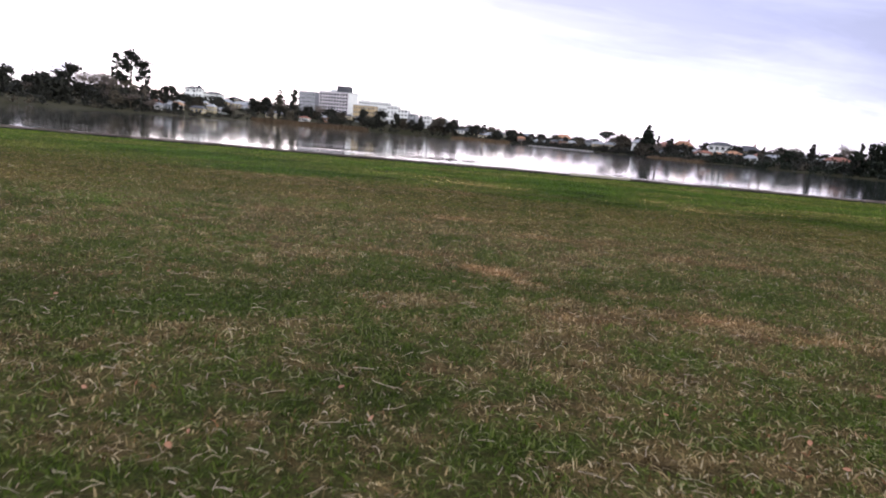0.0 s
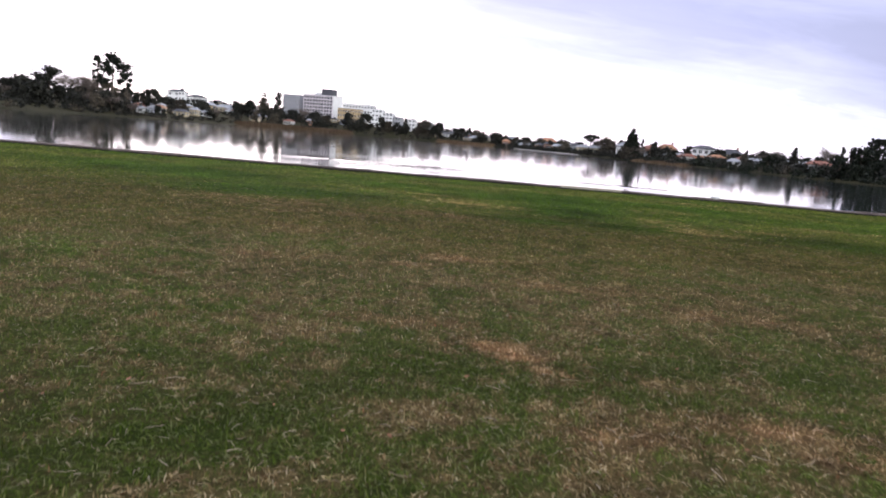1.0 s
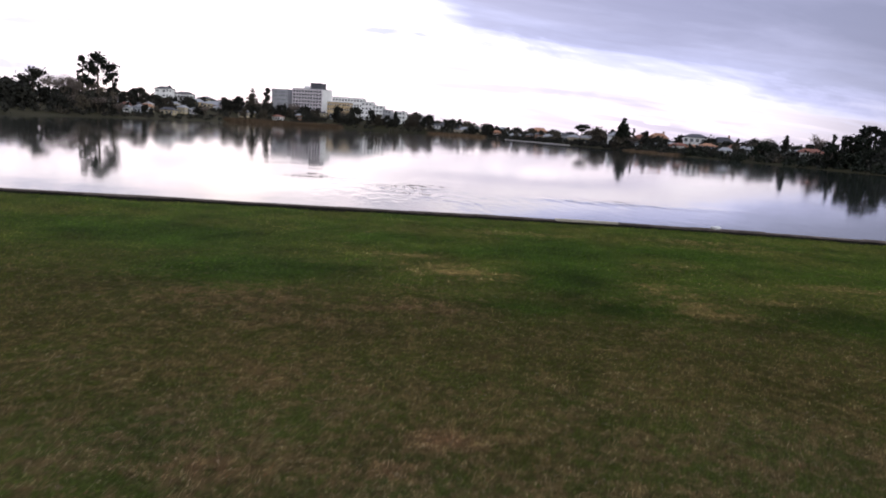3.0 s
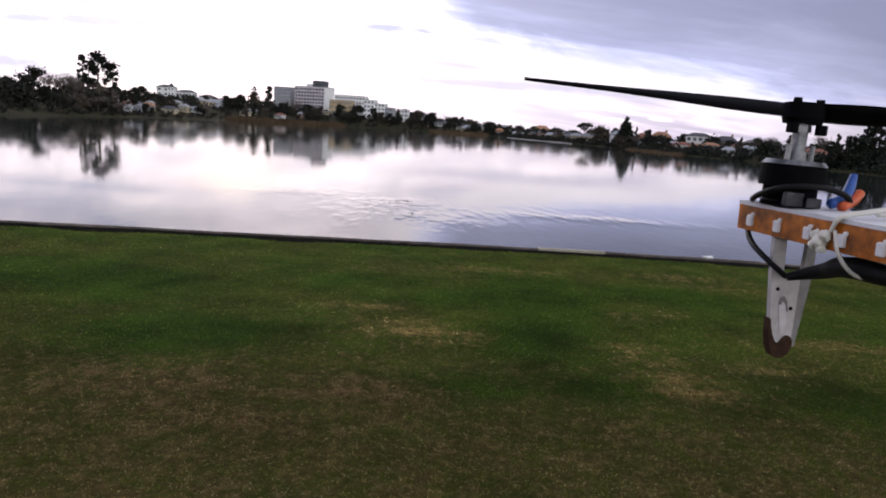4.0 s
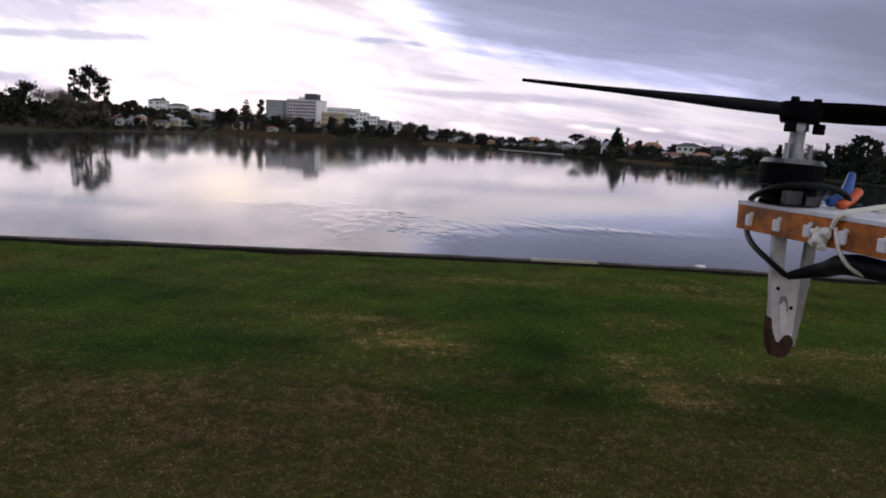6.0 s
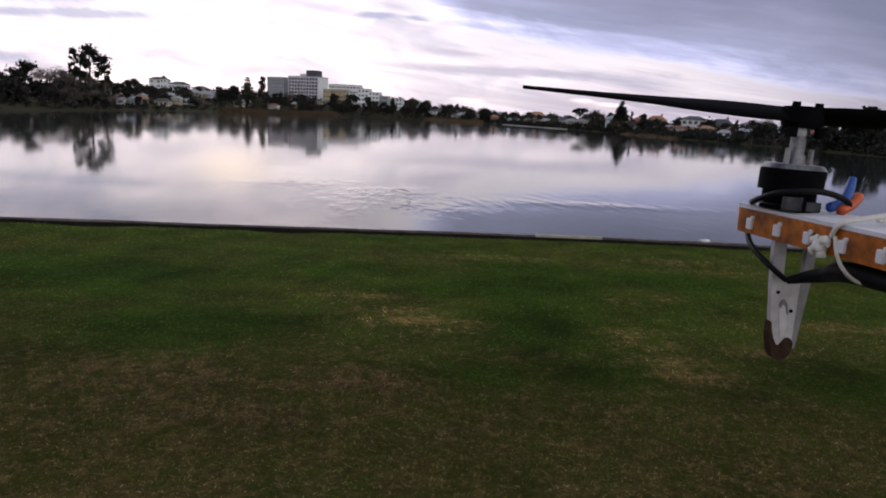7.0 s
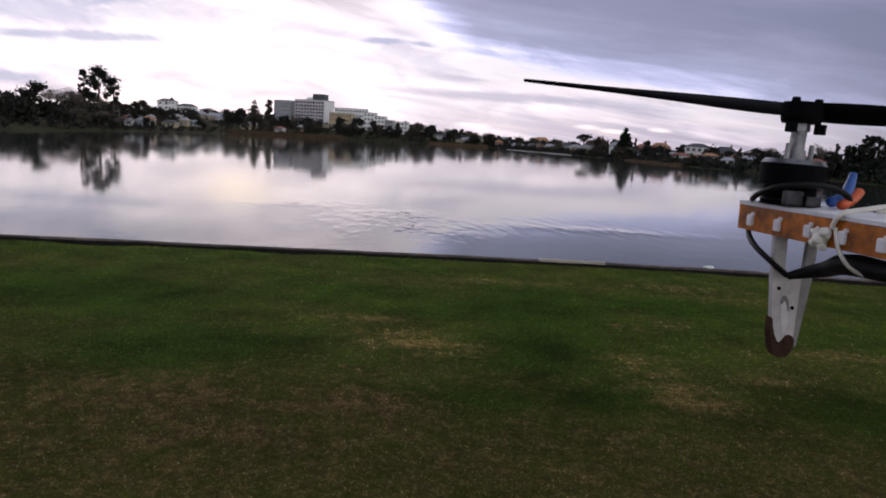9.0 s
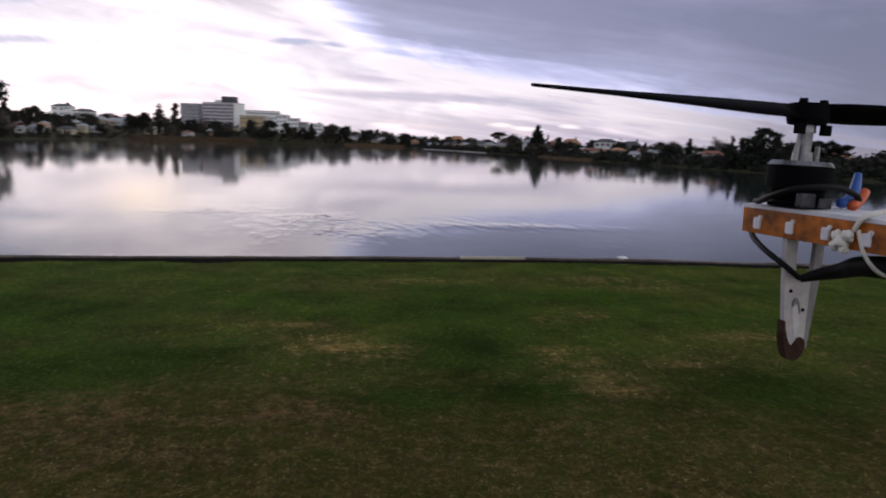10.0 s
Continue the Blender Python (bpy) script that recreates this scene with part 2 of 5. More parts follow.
# worn, strawy spots of the lawn: centre, half-lengths, how bleached
WORN = [((-0.9, 10.55), (0.7, 0.22), 0.6), ((-0.3, 9.75), (0.8, 0.25), 0.5), ((0.1, 9.3), (0.8, 0.28), 0.75), ((0.75, 9.3), (0.6, 0.25), 0.6), ((0.5, 8.9), (0.5, 0.22), 0.5), ((2.95, 9.1), (0.5, 0.3), 0.5), ((3.2, 8.6), (0.5, 0.25), 0.4),
        ((3.4, 7.9), (0.45, 0.25), 0.55), ((3.5, 7.45), (0.4, 0.18), 0.75), ((4.84, 8.55), (0.5, 0.25), 0.45), ((3.5, 11.1), (0.4, 0.3), 0.45), ((4.4, 11.3), (0.5, 0.25), 0.4), ((1.4, 14.2), (1.2, 0.35), 0.5), ((2.7, 14.3), (0.9, 0.3), 0.4),
        ((5.9, 14.6), (1.2, 0.4), 0.45), ((6.5, 13.8), (1.0, 0.4), 0.4), ((6.9, 9.95), (1.0, 0.3), 0.5), ((-2.2, 13.0), (0.7, 0.3), 0.3), ((-2.4, 9.4), (0.5, 0.2), 0.35), ((-3.9, 10.6), (0.6, 0.25), 0.3)]
# dead, rust-brown thatch
RUST = [((-0.13, 0.42), (0.16, 0.08), 0.9), ((0.02, 0.30), (0.10, 0.05), 0.9), ((0.22, 0.12), (0.15, 0.07), 0.9), ((0.8, -0.3), (0.28, 0.09), 0.5), ((1.05, -0.5), (0.2, 0.08), 0.5), ((-0.55, 0.75), (0.3, 0.08), 0.5), ((0.41, 2.06), (0.4, 0.2), 0.35),
        ((-0.26, 2.96), (0.25, 0.14), 0.6), ((-0.65, 2.46), (0.2, 0.12), 0.5), ((-1.81, 2.36), (0.3, 0.15), 0.4), ((-1.59, 4.1), (0.5, 0.3), 0.35), ((-0.7, 6.8), (0.7, 0.35), 0.5), ((-1.97, 5.84), (0.6, 0.3), 0.35), ((1.42, 1.5), (0.4, 0.2), 0.35),
        ((-2.9, 6.8), (1.0, 0.6), 0.4), ((0.28, -0.46), (0.2, 0.08), 0.4)]
# lush, dark green growth
LUSH = [((1.9, 11.7), (1.2, 0.9), 0.9), ((1.75, 9.2), (0.8, 0.9), 1.0), ((-2.9, 8.75), (0.9, 0.7), 1.0), ((-5.8, 11.2), (2.0, 1.0), 0.9), ((0.94, 7.2), (0.7, 0.4), 0.7), ((2.2, 7.4), (0.6, 0.5), 0.8), ((-3.6, 8.4), (1.0, 0.8), 0.8),
        ((-1.0, 12.6), (1.2, 0.5), 0.6), ((5.6, 7.4), (1.0, 0.8), 0.8), ((-1.76, 1.0), (0.5, 0.3), 0.35), ((-2.7, 1.7), (0.6, 0.4), 0.4), ((-0.5, 0.05), (0.3, 0.15), 0.25), ((-0.98, -0.68), (0.25, 0.12), 0.3), ((4.6, 12.6), (1.4, 0.5), 0.6)]


def lawn_wear(nt):
    """How strawy the lawn is at a place, 0 to 1, with the tints of green and of straw there."""
    pos = place(nt)
    s = nt.nodes.new("ShaderNodeSeparateXYZ")
    nt.links.new(pos, s.inputs[0])
    n1, n2 = noise_node(nt, pos, 0.5, 4.0, 0.6), noise_node(nt, pos, 3.4, 5.0, 0.65)
    # spots have ragged outlines
    jag = math_node(nt, "MULTIPLY_ADD", math_node(nt, "SUBTRACT", noise_node(nt, pos, 2.3, 6.0, 0.7), 0.5), 2.4, math_node(nt, "MULTIPLY", math_node(nt, "SUBTRACT", noise_node(nt, pos, 9.0, 3.0, 0.7), 0.5), 2.2))

    def spots(rows, hard):
        most = None
        for (cx, cy), (rx, ry), much in rows:
            dx = math_node(nt, "MULTIPLY_ADD", s.outputs[0], 1 / rx, -cx / rx)
            dy = math_node(nt, "MULTIPLY_ADD", s.outputs[1], 1 / ry, -cy / ry)
            d2 = math_node(nt, "MULTIPLY_ADD", dx, dx, math_node(nt, "MULTIPLY", dy, dy))
            spot = math_node(nt, "MULTIPLY", math_node(nt, "POWER", 2.718, math_node(nt, "MULTIPLY", d2, -0.7)), much)
            most = spot if most is None else math_node(nt, "MAXIMUM", most, spot)
        return math_node(nt, "MULTIPLY", most, math_node(nt, "MULTIPLY_ADD", jag, hard, 1.0), clamp=True)

    worn, rust, lush_spot = spots(WORN, 1.0), spots(RUST, 1.3), spots(LUSH, 0.35)
    swerve = math_node(nt, "MULTIPLY_ADD", math_node(nt, "SUBTRACT", n1, 0.5), 6.0, s.outputs[1])
    # drier in the middle of the lawn, greenest by the water
    bands = []
    for y0, y1, v0, v1 in ((-1.5, 2.0, 0.54, 0.72), (4.5, 11.5, 0.92, 0.12)):
        band = nt.nodes.new("ShaderNodeMapRange")
        band.interpolation_type = "SMOOTHSTEP"
        nt.links.new(swerve, band.inputs[0])
        for k, value in enumerate((y0, y1, v0, v1)):
            band.inputs[k + 1].default_value = value
        bands.append(band.outputs[0])
    dry = math_node(nt, "MULTIPLY", bands[0], bands[1])
    v = math_node(nt, "ADD", math_node(nt, "MULTIPLY_ADD", math_node(nt, "SUBTRACT", n1, 0.5), 0.9, -0.14),
                  math_node(nt, "MULTIPLY", math_node(nt, "SUBTRACT", n2, 0.5), 2.3))
    v = math_node(nt, "ADD", v, dry)
    n3 = math_node(nt, "SUBTRACT", noise_node(nt, pos, 12.0, 4.0, 0.7), 0.5)
    v = math_node(nt, "MULTIPLY_ADD", n3, 2.4, v)
    v = math_node(nt, "MULTIPLY_ADD", worn, 1.0, math_node(nt, "MULTIPLY_ADD", rust, 0.75, math_node(nt, "MULTIPLY_ADD", lush_spot, -0.6, v)))
    lush = math_node(nt, "MULTIPLY_ADD", noise_node(nt, pos, 0.8, 4.0, 0.6), 1.9, 0.08)
    lush = math_node(nt, "MULTIPLY_ADD", lush_spot, -0.22, math_node(nt, "MAXIMUM", lush, 0.66))
    # uneven exposure and vignetting put into turf colour: paler uphill, duller midway, brighter by the water
    pale = nt.nodes.new("ShaderNodeMapRange")
    nt.links.new(swerve, pale.inputs[0])
    for k, value in enumerate((2.0, 5.5, 1.24, 0.88)):
        pale.inputs[k + 1].default_value = value
    bright = nt.nodes.new("ShaderNodeMapRange")
    bright.interpolation_type = "SMOOTHSTEP"
    nt.links.new(swerve, bright.inputs[0])
    for k, value in enumerate((6.5, 10.0, 1.0, 1.62)):
        bright.inputs[k + 1].default_value = value
    exposure_tone = math_node(nt, "MULTIPLY", pale.outputs[0], bright.outputs[0])
    lush = math_node(nt, "MULTIPLY", lush, exposure_tone)
    # juicier green where the ground is wetter
    fresh = math_node(nt, "SUBTRACT", 1.0, bands[1], clamp=True)
    fresh = math_node(nt, "MULTIPLY", fresh, math_node(nt, "MULTIPLY_ADD", math_node(nt, "SUBTRACT", noise_node(nt, pos, 0.42, 5.0, 0.62), 0.5), 4.5, 0.6, clamp=True), clamp=True)
    fresh = math_node(nt, "ADD", fresh, lush_spot, clamp=True)
    # yellower thatch out on the lawn, greyer where it is trodden
    mown = nt.nodes.new("ShaderNodeMapRange")
    mown.interpolation_type = "SMOOTHSTEP"
    nt.links.new(swerve, mown.inputs[0])
    mown.inputs[1].default_value, mown.inputs[2].default_value = 1.5, 5.0
    tint = mix_node(nt, fresh, mix_node(nt, mown.outputs[0], (1.12, 1.05, 1.28), (1.34, 1.12, 0.95)), (0.76, 1.06, 0.50))
    bleached = mix_node(nt, worn, mix_node(nt, mown.outputs[0], (0.99, 0.965, 1.02), (1.04, 1.06, 0.84)), (1.75, 1.72, 1.25))
    bleached = mix_node(nt, rust, bleached, (1.5, 1.22, 1.3))
    clump = math_node(nt, "MAXIMUM", math_node(nt, "MULTIPLY_ADD", noise_node(nt, pos, 8.0, 5.0, 0.7), 3.0, -0.5), 0.4)
    bleached = mix_node(nt, 1.0, bleached, vec_node(nt, *[math_node(nt, "MULTIPLY", clump, exposure_tone)] * 3), "MULTIPLY")
    return math_node(nt, "ADD", v, 0.0, clamp=True), pos, mix_node(nt, 1.0, vec_node(nt, lush, lush, lush), tint, "MULTIPLY"), bleached


def lawn_soil_material():
    m, nt, bsdf = material("lawn_turf", 1.0, 0, 0.03)
    wear, pos, lush, bleached = lawn_wear(nt)
    fine = noise_node(nt, pos, 130.0, 3.0, 0.7)
    mid = noise_node(nt, pos, 14.0, 3.0, 0.7)
    green = mix_node(nt, mid, (0.021, 0.035, 0.006), (0.064, 0.084, 0.015))
    straw = mix_node(nt, mid, (0.05, 0.036, 0.015), (0.21, 0.152, 0.068))
    col = mix_node(nt, wear, mix_node(nt, 1.0, green, lush, "MULTIPLY"), mix_node(nt, 1.0, straw, bleached, "MULTIPLY"))
    col = mix_node(nt, math_node(nt, "MULTIPLY_ADD", fine, 2.2, -0.78, clamp=True), col, (0.010, 0.011, 0.006))
    s = nt.nodes.new("ShaderNodeSeparateXYZ")
    nt.links.new(pos, s.inputs[0])
    # bare earth below turf level, on the bank's cut face
    low = nt.nodes.new("ShaderNodeMapRange")
    nt.links.new(s.outputs[2], low.inputs[0])
    low.inputs[1].default_value, low.inputs[2].default_value = -0.022, -0.042
    far = nt.nodes.new("ShaderNodeMapRange")
    nt.links.new(s.outputs[1], far.inputs[0])
    far.inputs[1].default_value, far.inputs[2].default_value = 40.0, 30.0
    col = mix_node(nt, math_node(nt, "MULTIPLY", low.outputs[0], far.outputs[0]), col, (0.012, 0.009, 0.007))
    # rough, leafier ground on the other shore
    across_lake = nt.nodes.new("ShaderNodeMapRange")
    nt.links.new(s.outputs[1], across_lake.inputs[0])
    across_lake.inputs[1].default_value, across_lake.inputs[2].default_value = 40.0, 60.0
    coarse = noise_node(nt, pos, 0.12, 4.0, 0.6)
    col = mix_node(nt, across_lake.outputs[0], col, mix_node(nt, coarse, (0.014, 0.016, 0.008), (0.046, 0.041, 0.022)))
    nt.links.new(col, bsdf.inputs["Base Color"])
    bumped(nt, bsdf, math_node(nt, "ADD", fine, mid), 0.8, 0.03)
    return m


def blade_material():
    m, nt, bsdf = material("grass_blades", 0.9, 0, 0.04)
    wear, pos, lush, bleached = lawn_wear(nt)
    r = nt.nodes.new("ShaderNodeNewGeometry").outputs["Random Per Island"]
    green = ramp_node(nt, r, [(0.0, (0.022, 0.040, 0.005)), (0.4, (0.052, 0.080, 0.010)), (0.75, (0.088, 0.112, 0.022)), (1.0, (0.16, 0.165, 0.07))])
    straw = ramp_node(nt, r, [(0.0, (0.055, 0.038, 0.014)), (0.45, (0.135, 0.098, 0.041)), (0.85, (0.29, 0.228, 0.112)), (0.95, (0.40, 0.335, 0.20)), (1.0, (0.20, 0.085, 0.040))])
    r2 = math_node(nt, "FRACT", math_node(nt, "MULTIPLY", r, 37.31))
    step = nt.nodes.new("ShaderNodeMapRange")
    step.interpolation_type = "SMOOTHSTEP"
    nt.links.new(wear, step.inputs[0])
    step.inputs[1].default_value, step.inputs[2].default_value = 0.08, 0.95
    step.inputs[3].default_value, step.inputs[4].default_value = 0.0, 1.0
    # some blades are only half withered
    dead = math_node(nt, "MULTIPLY_ADD", math_node(nt, "SUBTRACT", math_node(nt, "MULTIPLY", step.outputs[0], 1.25), r2), 2.4, 0.25, clamp=True)
    col = mix_node(nt, dead, mix_node(nt, 1.0, green, lush, "MULTIPLY"), mix_node(nt, 1.0, straw, bleached, "MULTIPLY"))
    nt.links.new(col, bsdf.inputs["Base Color"])
    # thin blades let some light through
    thin, blend = nt.nodes.new("ShaderNodeBsdfTranslucent"), nt.nodes.new("ShaderNodeMixShader")
    nt.links.new(col, thin.inputs[0])
    blend.inputs[0].default_value = 0.3
    nt.links.new(bsdf.outputs[0], blend.inputs[1])
    nt.links.new(thin.outputs[0], blend.inputs[2])
    nt.links.new(blend.outputs[0], nt.nodes["Material Output"].inputs[0])
    return m


def water_material():
    m, nt, bsdf = material("lake_water", 0.05, 0, 0.5)
    bsdf.inputs["IOR"].default_value = 1.31
    pos = place(nt)
    mud = noise_node(nt, pos, 0.06, 3.0)
    nt.links.new(mix_node(nt, mud, (0.012, 0.018, 0.017), (0.022, 0.026, 0.02)), bsdf.inputs["Base Color"])
    s = nt.nodes.new("ShaderNodeSeparateXYZ")
    nt.links.new(pos, s.inputs[0])
    turned = vec_node(nt, math_node(nt, "MULTIPLY_ADD", s.outputs[1], 0.3, math_node(nt, "MULTIPLY", s.outputs[0], 2.0)), math_node(nt, "MULTIPLY", s.outputs[1], 0.75), 0.0)
    swell = noise_node(nt, turned, 1.0, 2.0, 0.5, 0.3)
    ripple = noise_node(nt, turned, 5.5, 2.0, 0.5, 0.3)
    gust = noise_node(nt, vec_node(nt, math_node(nt, "MULTIPLY", s.outputs[0], 0.06), math_node(nt, "MULTIPLY", s.outputs[1], 0.11), 4.0), 1.0, 3.0, 0.5)
    gust = math_node(nt, "MULTIPLY", math_node(nt, "POWER", gust, 4.0), 2.2)
    breath = noise_node(nt, vec_node(nt, math_node(nt, "MULTIPLY", s.outputs[0], 0.30), math_node(nt, "MULTIPLY", s.outputs[1], 0.25), 2.0), 1.0, 1.0, 0.5)
    breath = math_node(nt, "MAXIMUM", math_node(nt, "MULTIPLY_ADD", breath, 2.4, -0.3), 0.0)
    # cat's-paws: x, y, reach across, reach out, strength
    for cx, cy, rx, ry, much in ((-1.6, 26.2, 2.7, 3.4, 6.0), (-4.6, 17.2, 4.4, 1.2, 4.0), (6.8, 27.0, 4.0, 0.9, 1.6), (-6.5, 30.5, 3.0, 2.0, 1.8)):
        gx = math_node(nt, "MULTIPLY", math_node(nt, "SUBTRACT", s.outputs[0], cx), 1 / rx)
        gy = math_node(nt, "MULTIPLY", math_node(nt, "SUBTRACT", s.outputs[1], cy), 1 / ry)
        paw = math_node(nt, "ADD", math_node(nt, "MULTIPLY", gx, gx), math_node(nt, "MULTIPLY", gy, gy))
        paw = math_node(nt, "MULTIPLY", math_node(nt, "POWER", 2.718, math_node(nt, "MULTIPLY", paw, -1.0)), breath)
        gust = math_node(nt, "MULTIPLY_ADD", paw, much, gust)
    # a breath of wind far out
    fx = math_node(nt, "MULTIPLY", math_node(nt, "ADD", s.outputs[0], 63.4), 1 / 3.2)
    fy = math_node(nt, "MULTIPLY", math_node(nt, "SUBTRACT", s.outputs[1], 155.6), 1 / 15.0)
    far_paw = math_node(nt, "ADD", math_node(nt, "MULTIPLY", fx, fx), math_node(nt, "MULTIPLY", fy, fy))
    gust = math_node(nt, "MAXIMUM", gust, math_node(nt, "MULTIPLY", math_node(nt, "SUBTRACT", 1.0, far_paw, clamp=True), 2.5))
    h = math_node(nt, "MULTIPLY", swell, math_node(nt, "MULTIPLY_ADD", gust, 0.9, 0.062))
    h = math_node(nt, "ADD", h, math_node(nt, "MULTIPLY", ripple, math_node(nt, "MULTIPLY_ADD", gust, 0.02, 0.013)))
    bumped(nt, bsdf, h, 0.35, 0.05)
    return m


def foliage_material(name, a, b, rough=0.75):
    m, nt, bsdf = material(name, rough, 0, 0.2)
    r = nt.nodes.new("ShaderNodeNewGeometry").outputs["Random Per Island"]
    o = nt.nodes.new("ShaderNodeObjectInfo").outputs["Random"]
    col = mix_node(nt, r, a, b)
    k = math_node(nt, "MULTIPLY_ADD", o, 0.6, 0.7)
    nt.links.new(mix_node(nt, 1.0, col, vec_node(nt, k, k, k), "MULTIPLY"), bsdf.inputs["Base Color"])
    return m


def paint(name, c, rough=0.7, by_object=0.08):
    return mottled(name, tuple(v * 0.82 for v in c), tuple(min(v * 1.1, 0.85) for v in c), 0.35, rough, 0, 0.3, 6.0, 0.1, 0.01, True, by_object)


MAT = {
    "turf": lawn_soil_material(), "blades": blade_material(), "water": water_material(),
    "dark_leaf": foliage_material("dark_evergreen_foliage", (0.012, 0.013, 0.010), (0.034, 0.034, 0.026)),
    "olive_leaf": foliage_material("olive_foliage", (0.042, 0.035, 0.027), (0.080, 0.067, 0.048)),
    # needle colour set below real foliage, holding the backlit trees' darkness
    "backlit_leaf": foliage_material("backlit_needles", (0.005, 0.008, 0.005), (0.017, 0.022, 0.012)),
    "twig": foliage_material("bare_twigs", (0.085, 0.068, 0.06), (0.17, 0.14, 0.12)),
    "reed": foliage_material("dry_reeds", (0.085, 0.055, 0.032), (0.17, 0.115, 0.065)),
    "bark": mottled("tree_bark", (0.05, 0.038, 0.03), (0.11, 0.09, 0.07), 1.5),
    "timber": mottled("weathered_timber", (0.065, 0.052, 0.047), (0.18, 0.150, 0.138), 2.0, 0.9, 0, 0.2, 7.0, 0.5, 0.01, False, 0.3),
    "gap_shade_timber": mottled("gap_shadow_timber", (0.006, 0.005, 0.0045), (0.018, 0.015, 0.013), 2.0, 0.7, 0, 0.2, 7.0, 0.4, 0.006, False),
    "new_timber": mottled("pale_new_timber", (0.30, 0.27, 0.21), (0.44, 0.40, 0.33), 2.0, 0.8, 0, 0.2, 7.0, 0.4, 0.006, False),
    "white_wall": paint("white_render", (0.86, 0.85, 0.84)), "grey_wall": paint("grey_concrete", (0.36, 0.36, 0.38)),
    "shaded_front_wall": paint("shaded_pinkish_concrete", (0.62, 0.56, 0.58)), "cream_wall": paint("cream_render", (0.48, 0.40, 0.26)), "ochre_wall": paint("ochre_render", (0.44, 0.33, 0.19)),
    "blue_wall": paint("pale_blue_weatherboard", (0.40, 0.43, 0.48)), "brick_wall": paint("brown_brick", (0.27, 0.15, 0.10)),
    "dark_roof": paint("dark_roofing", (0.075, 0.075, 0.085)), "red_roof": paint("red_tile_roofing", (0.24, 0.10, 0.07)),
    "orange_roof": paint("orange_tile_roofing", (0.37, 0.19, 0.11)), "grey_roof": paint("grey_metal_roofing", (0.30, 0.31, 0.33), 0.5),
    "glass": mottled("dark_window_glass", (0.02, 0.024, 0.03), (0.04, 0.045, 0.055), 0.4, 0.12, 0, 0.5, 4.0, 0.0),
    "frame": paint("painted_window_frame", (0.55, 0.55, 0.56)),
    "stone": mottled("pale_shore_stone", (0.40, 0.38, 0.35), (0.62, 0.60, 0.57), 0.8, 0.9, own=False),
    "dry_leaf": foliage_material("fallen_leaves", (0.12, 0.045, 0.024), (0.30, 0.15, 0.085), 0.8),
    "straw": foliage_material("dry_straw", (0.22, 0.165, 0.105), (0.45, 0.372, 0.275), 0.7),
    "scrap": mottled("white_scrap", (0.65, 0.65, 0.66), (0.78, 0.78, 0.78), 8.0, 0.6),
}


# ---- mesh helpers ----
def mesh_of(name, verts, faces, mat=None, smooth=False):
    """A mesh from arrays; faces: rows of equal length."""
    me = bpy.data.meshes.new(name)
    verts, faces = np.asarray(verts, np.float32), np.asarray(faces, np.int32)
    n, k = faces.shape
    me.vertices.add(len(verts))
    me.vertices.foreach_set("co", verts.ravel())
    me.loops.add(n * k)
    me.loops.foreach_set("vertex_index", faces.ravel())
    me.polygons.add(n)
    me.polygons.foreach_set("loop_start", np.arange(0, n * k, k, dtype=np.int32))
    me.polygons.foreach_set("loop_total", np.full(n, k, np.int32))
    me.update(calc_edges=True)
    me.validate()
    if mat:
        me.materials.append(mat)
    if smooth:
        me.shade_smooth()
    return me


def child(name, data, parent, m=None, label=""):
    ob = new(name, data)
    ob.parent = parent
    if m is not None:
        ob.matrix_basis = m
    return tagged(ob, label)


def part(name, bm, mat, parent, label="", m=None, smooth=False):
    me = bpy.data.meshes.new(name)
    bmesh.ops.recalc_face_normals(bm, faces=bm.faces)
    bm.to_mesh(me)
    bm.free()
    me.materials.append(mat)
    if smooth:
        me.shade_smooth()
    return child(name, me, parent, m, label)


def thing(name, m, label, category, group="", kind=""):
    ob = new(name)
    ob.matrix_basis = m
    return tagged(ob, label, category, group, kind)


def add_box(bm, x0, x1, y0, y1, z0, z1, bevel=0.0):
    made = bmesh.ops.create_cube(bm, size=1.0)["verts"]
    for v in made:
        v.co = Vector(((x0 + x1) / 2 + v.co.x * (x1 - x0), (y0 + y1) / 2 + v.co.y * (y1 - y0), (z0 + z1) / 2 + v.co.z * (z1 - z0)))
    if bevel:
        edges = list({e for v in made for e in v.link_edges})
        bmesh.ops.bevel(bm, geom=edges, offset=bevel, segments=2, affect="EDGES", profile=0.6)
    return bm


def box_bm(*size, bevel=0.0):
    return add_box(bmesh.new(), *size, bevel=bevel)


# ---- lie of the land ----
WATER_Z = -0.28
LAKE = [(-150, 14), (-122, 60), (-102, 110), (-93, 140), (-95, 165), (-103, 210), (-110, 270), (-107, 330), (-65, 420), (-13, 440), (23, 420),
        (53, 290), (61, 230), (65, 185), (70, 150), (73, 120), (73, 95), (80, 60), (92, 30), (105, 14)]


def bank_y(x):
    """The lawn's edge along the water."""
    x = min(max(x, -60.0), 60.0)
    return 17.15 - 0.5 * (0.02 * (x - 6) + math.sqrt((0.18 * (x - 6)) ** 2 + 0.35)) * (1.0 if x < 6 else 0.8)


def edge_bite(x):
    """How far the turf's lip has worn back from the edging."""
    bite = 0.05 * noise.noise((x * 2.3, 8.0, 0)) + 0.03 * noise.noise((x * 5.9, 2.0, 0))
    return bite - 0.42 * max(noise.noise((x * 0.42, 3.0, 0)) - 0.08, 0.0) ** 0.8


def lawn_z(y):
    """The lawn falls gently towards the water and lies level near it."""
    y = np.maximum(y, -30.0)
    return 0.0125 * ((8 - y) + np.sqrt((8 - y) ** 2 + 3.0)) - 0.0016


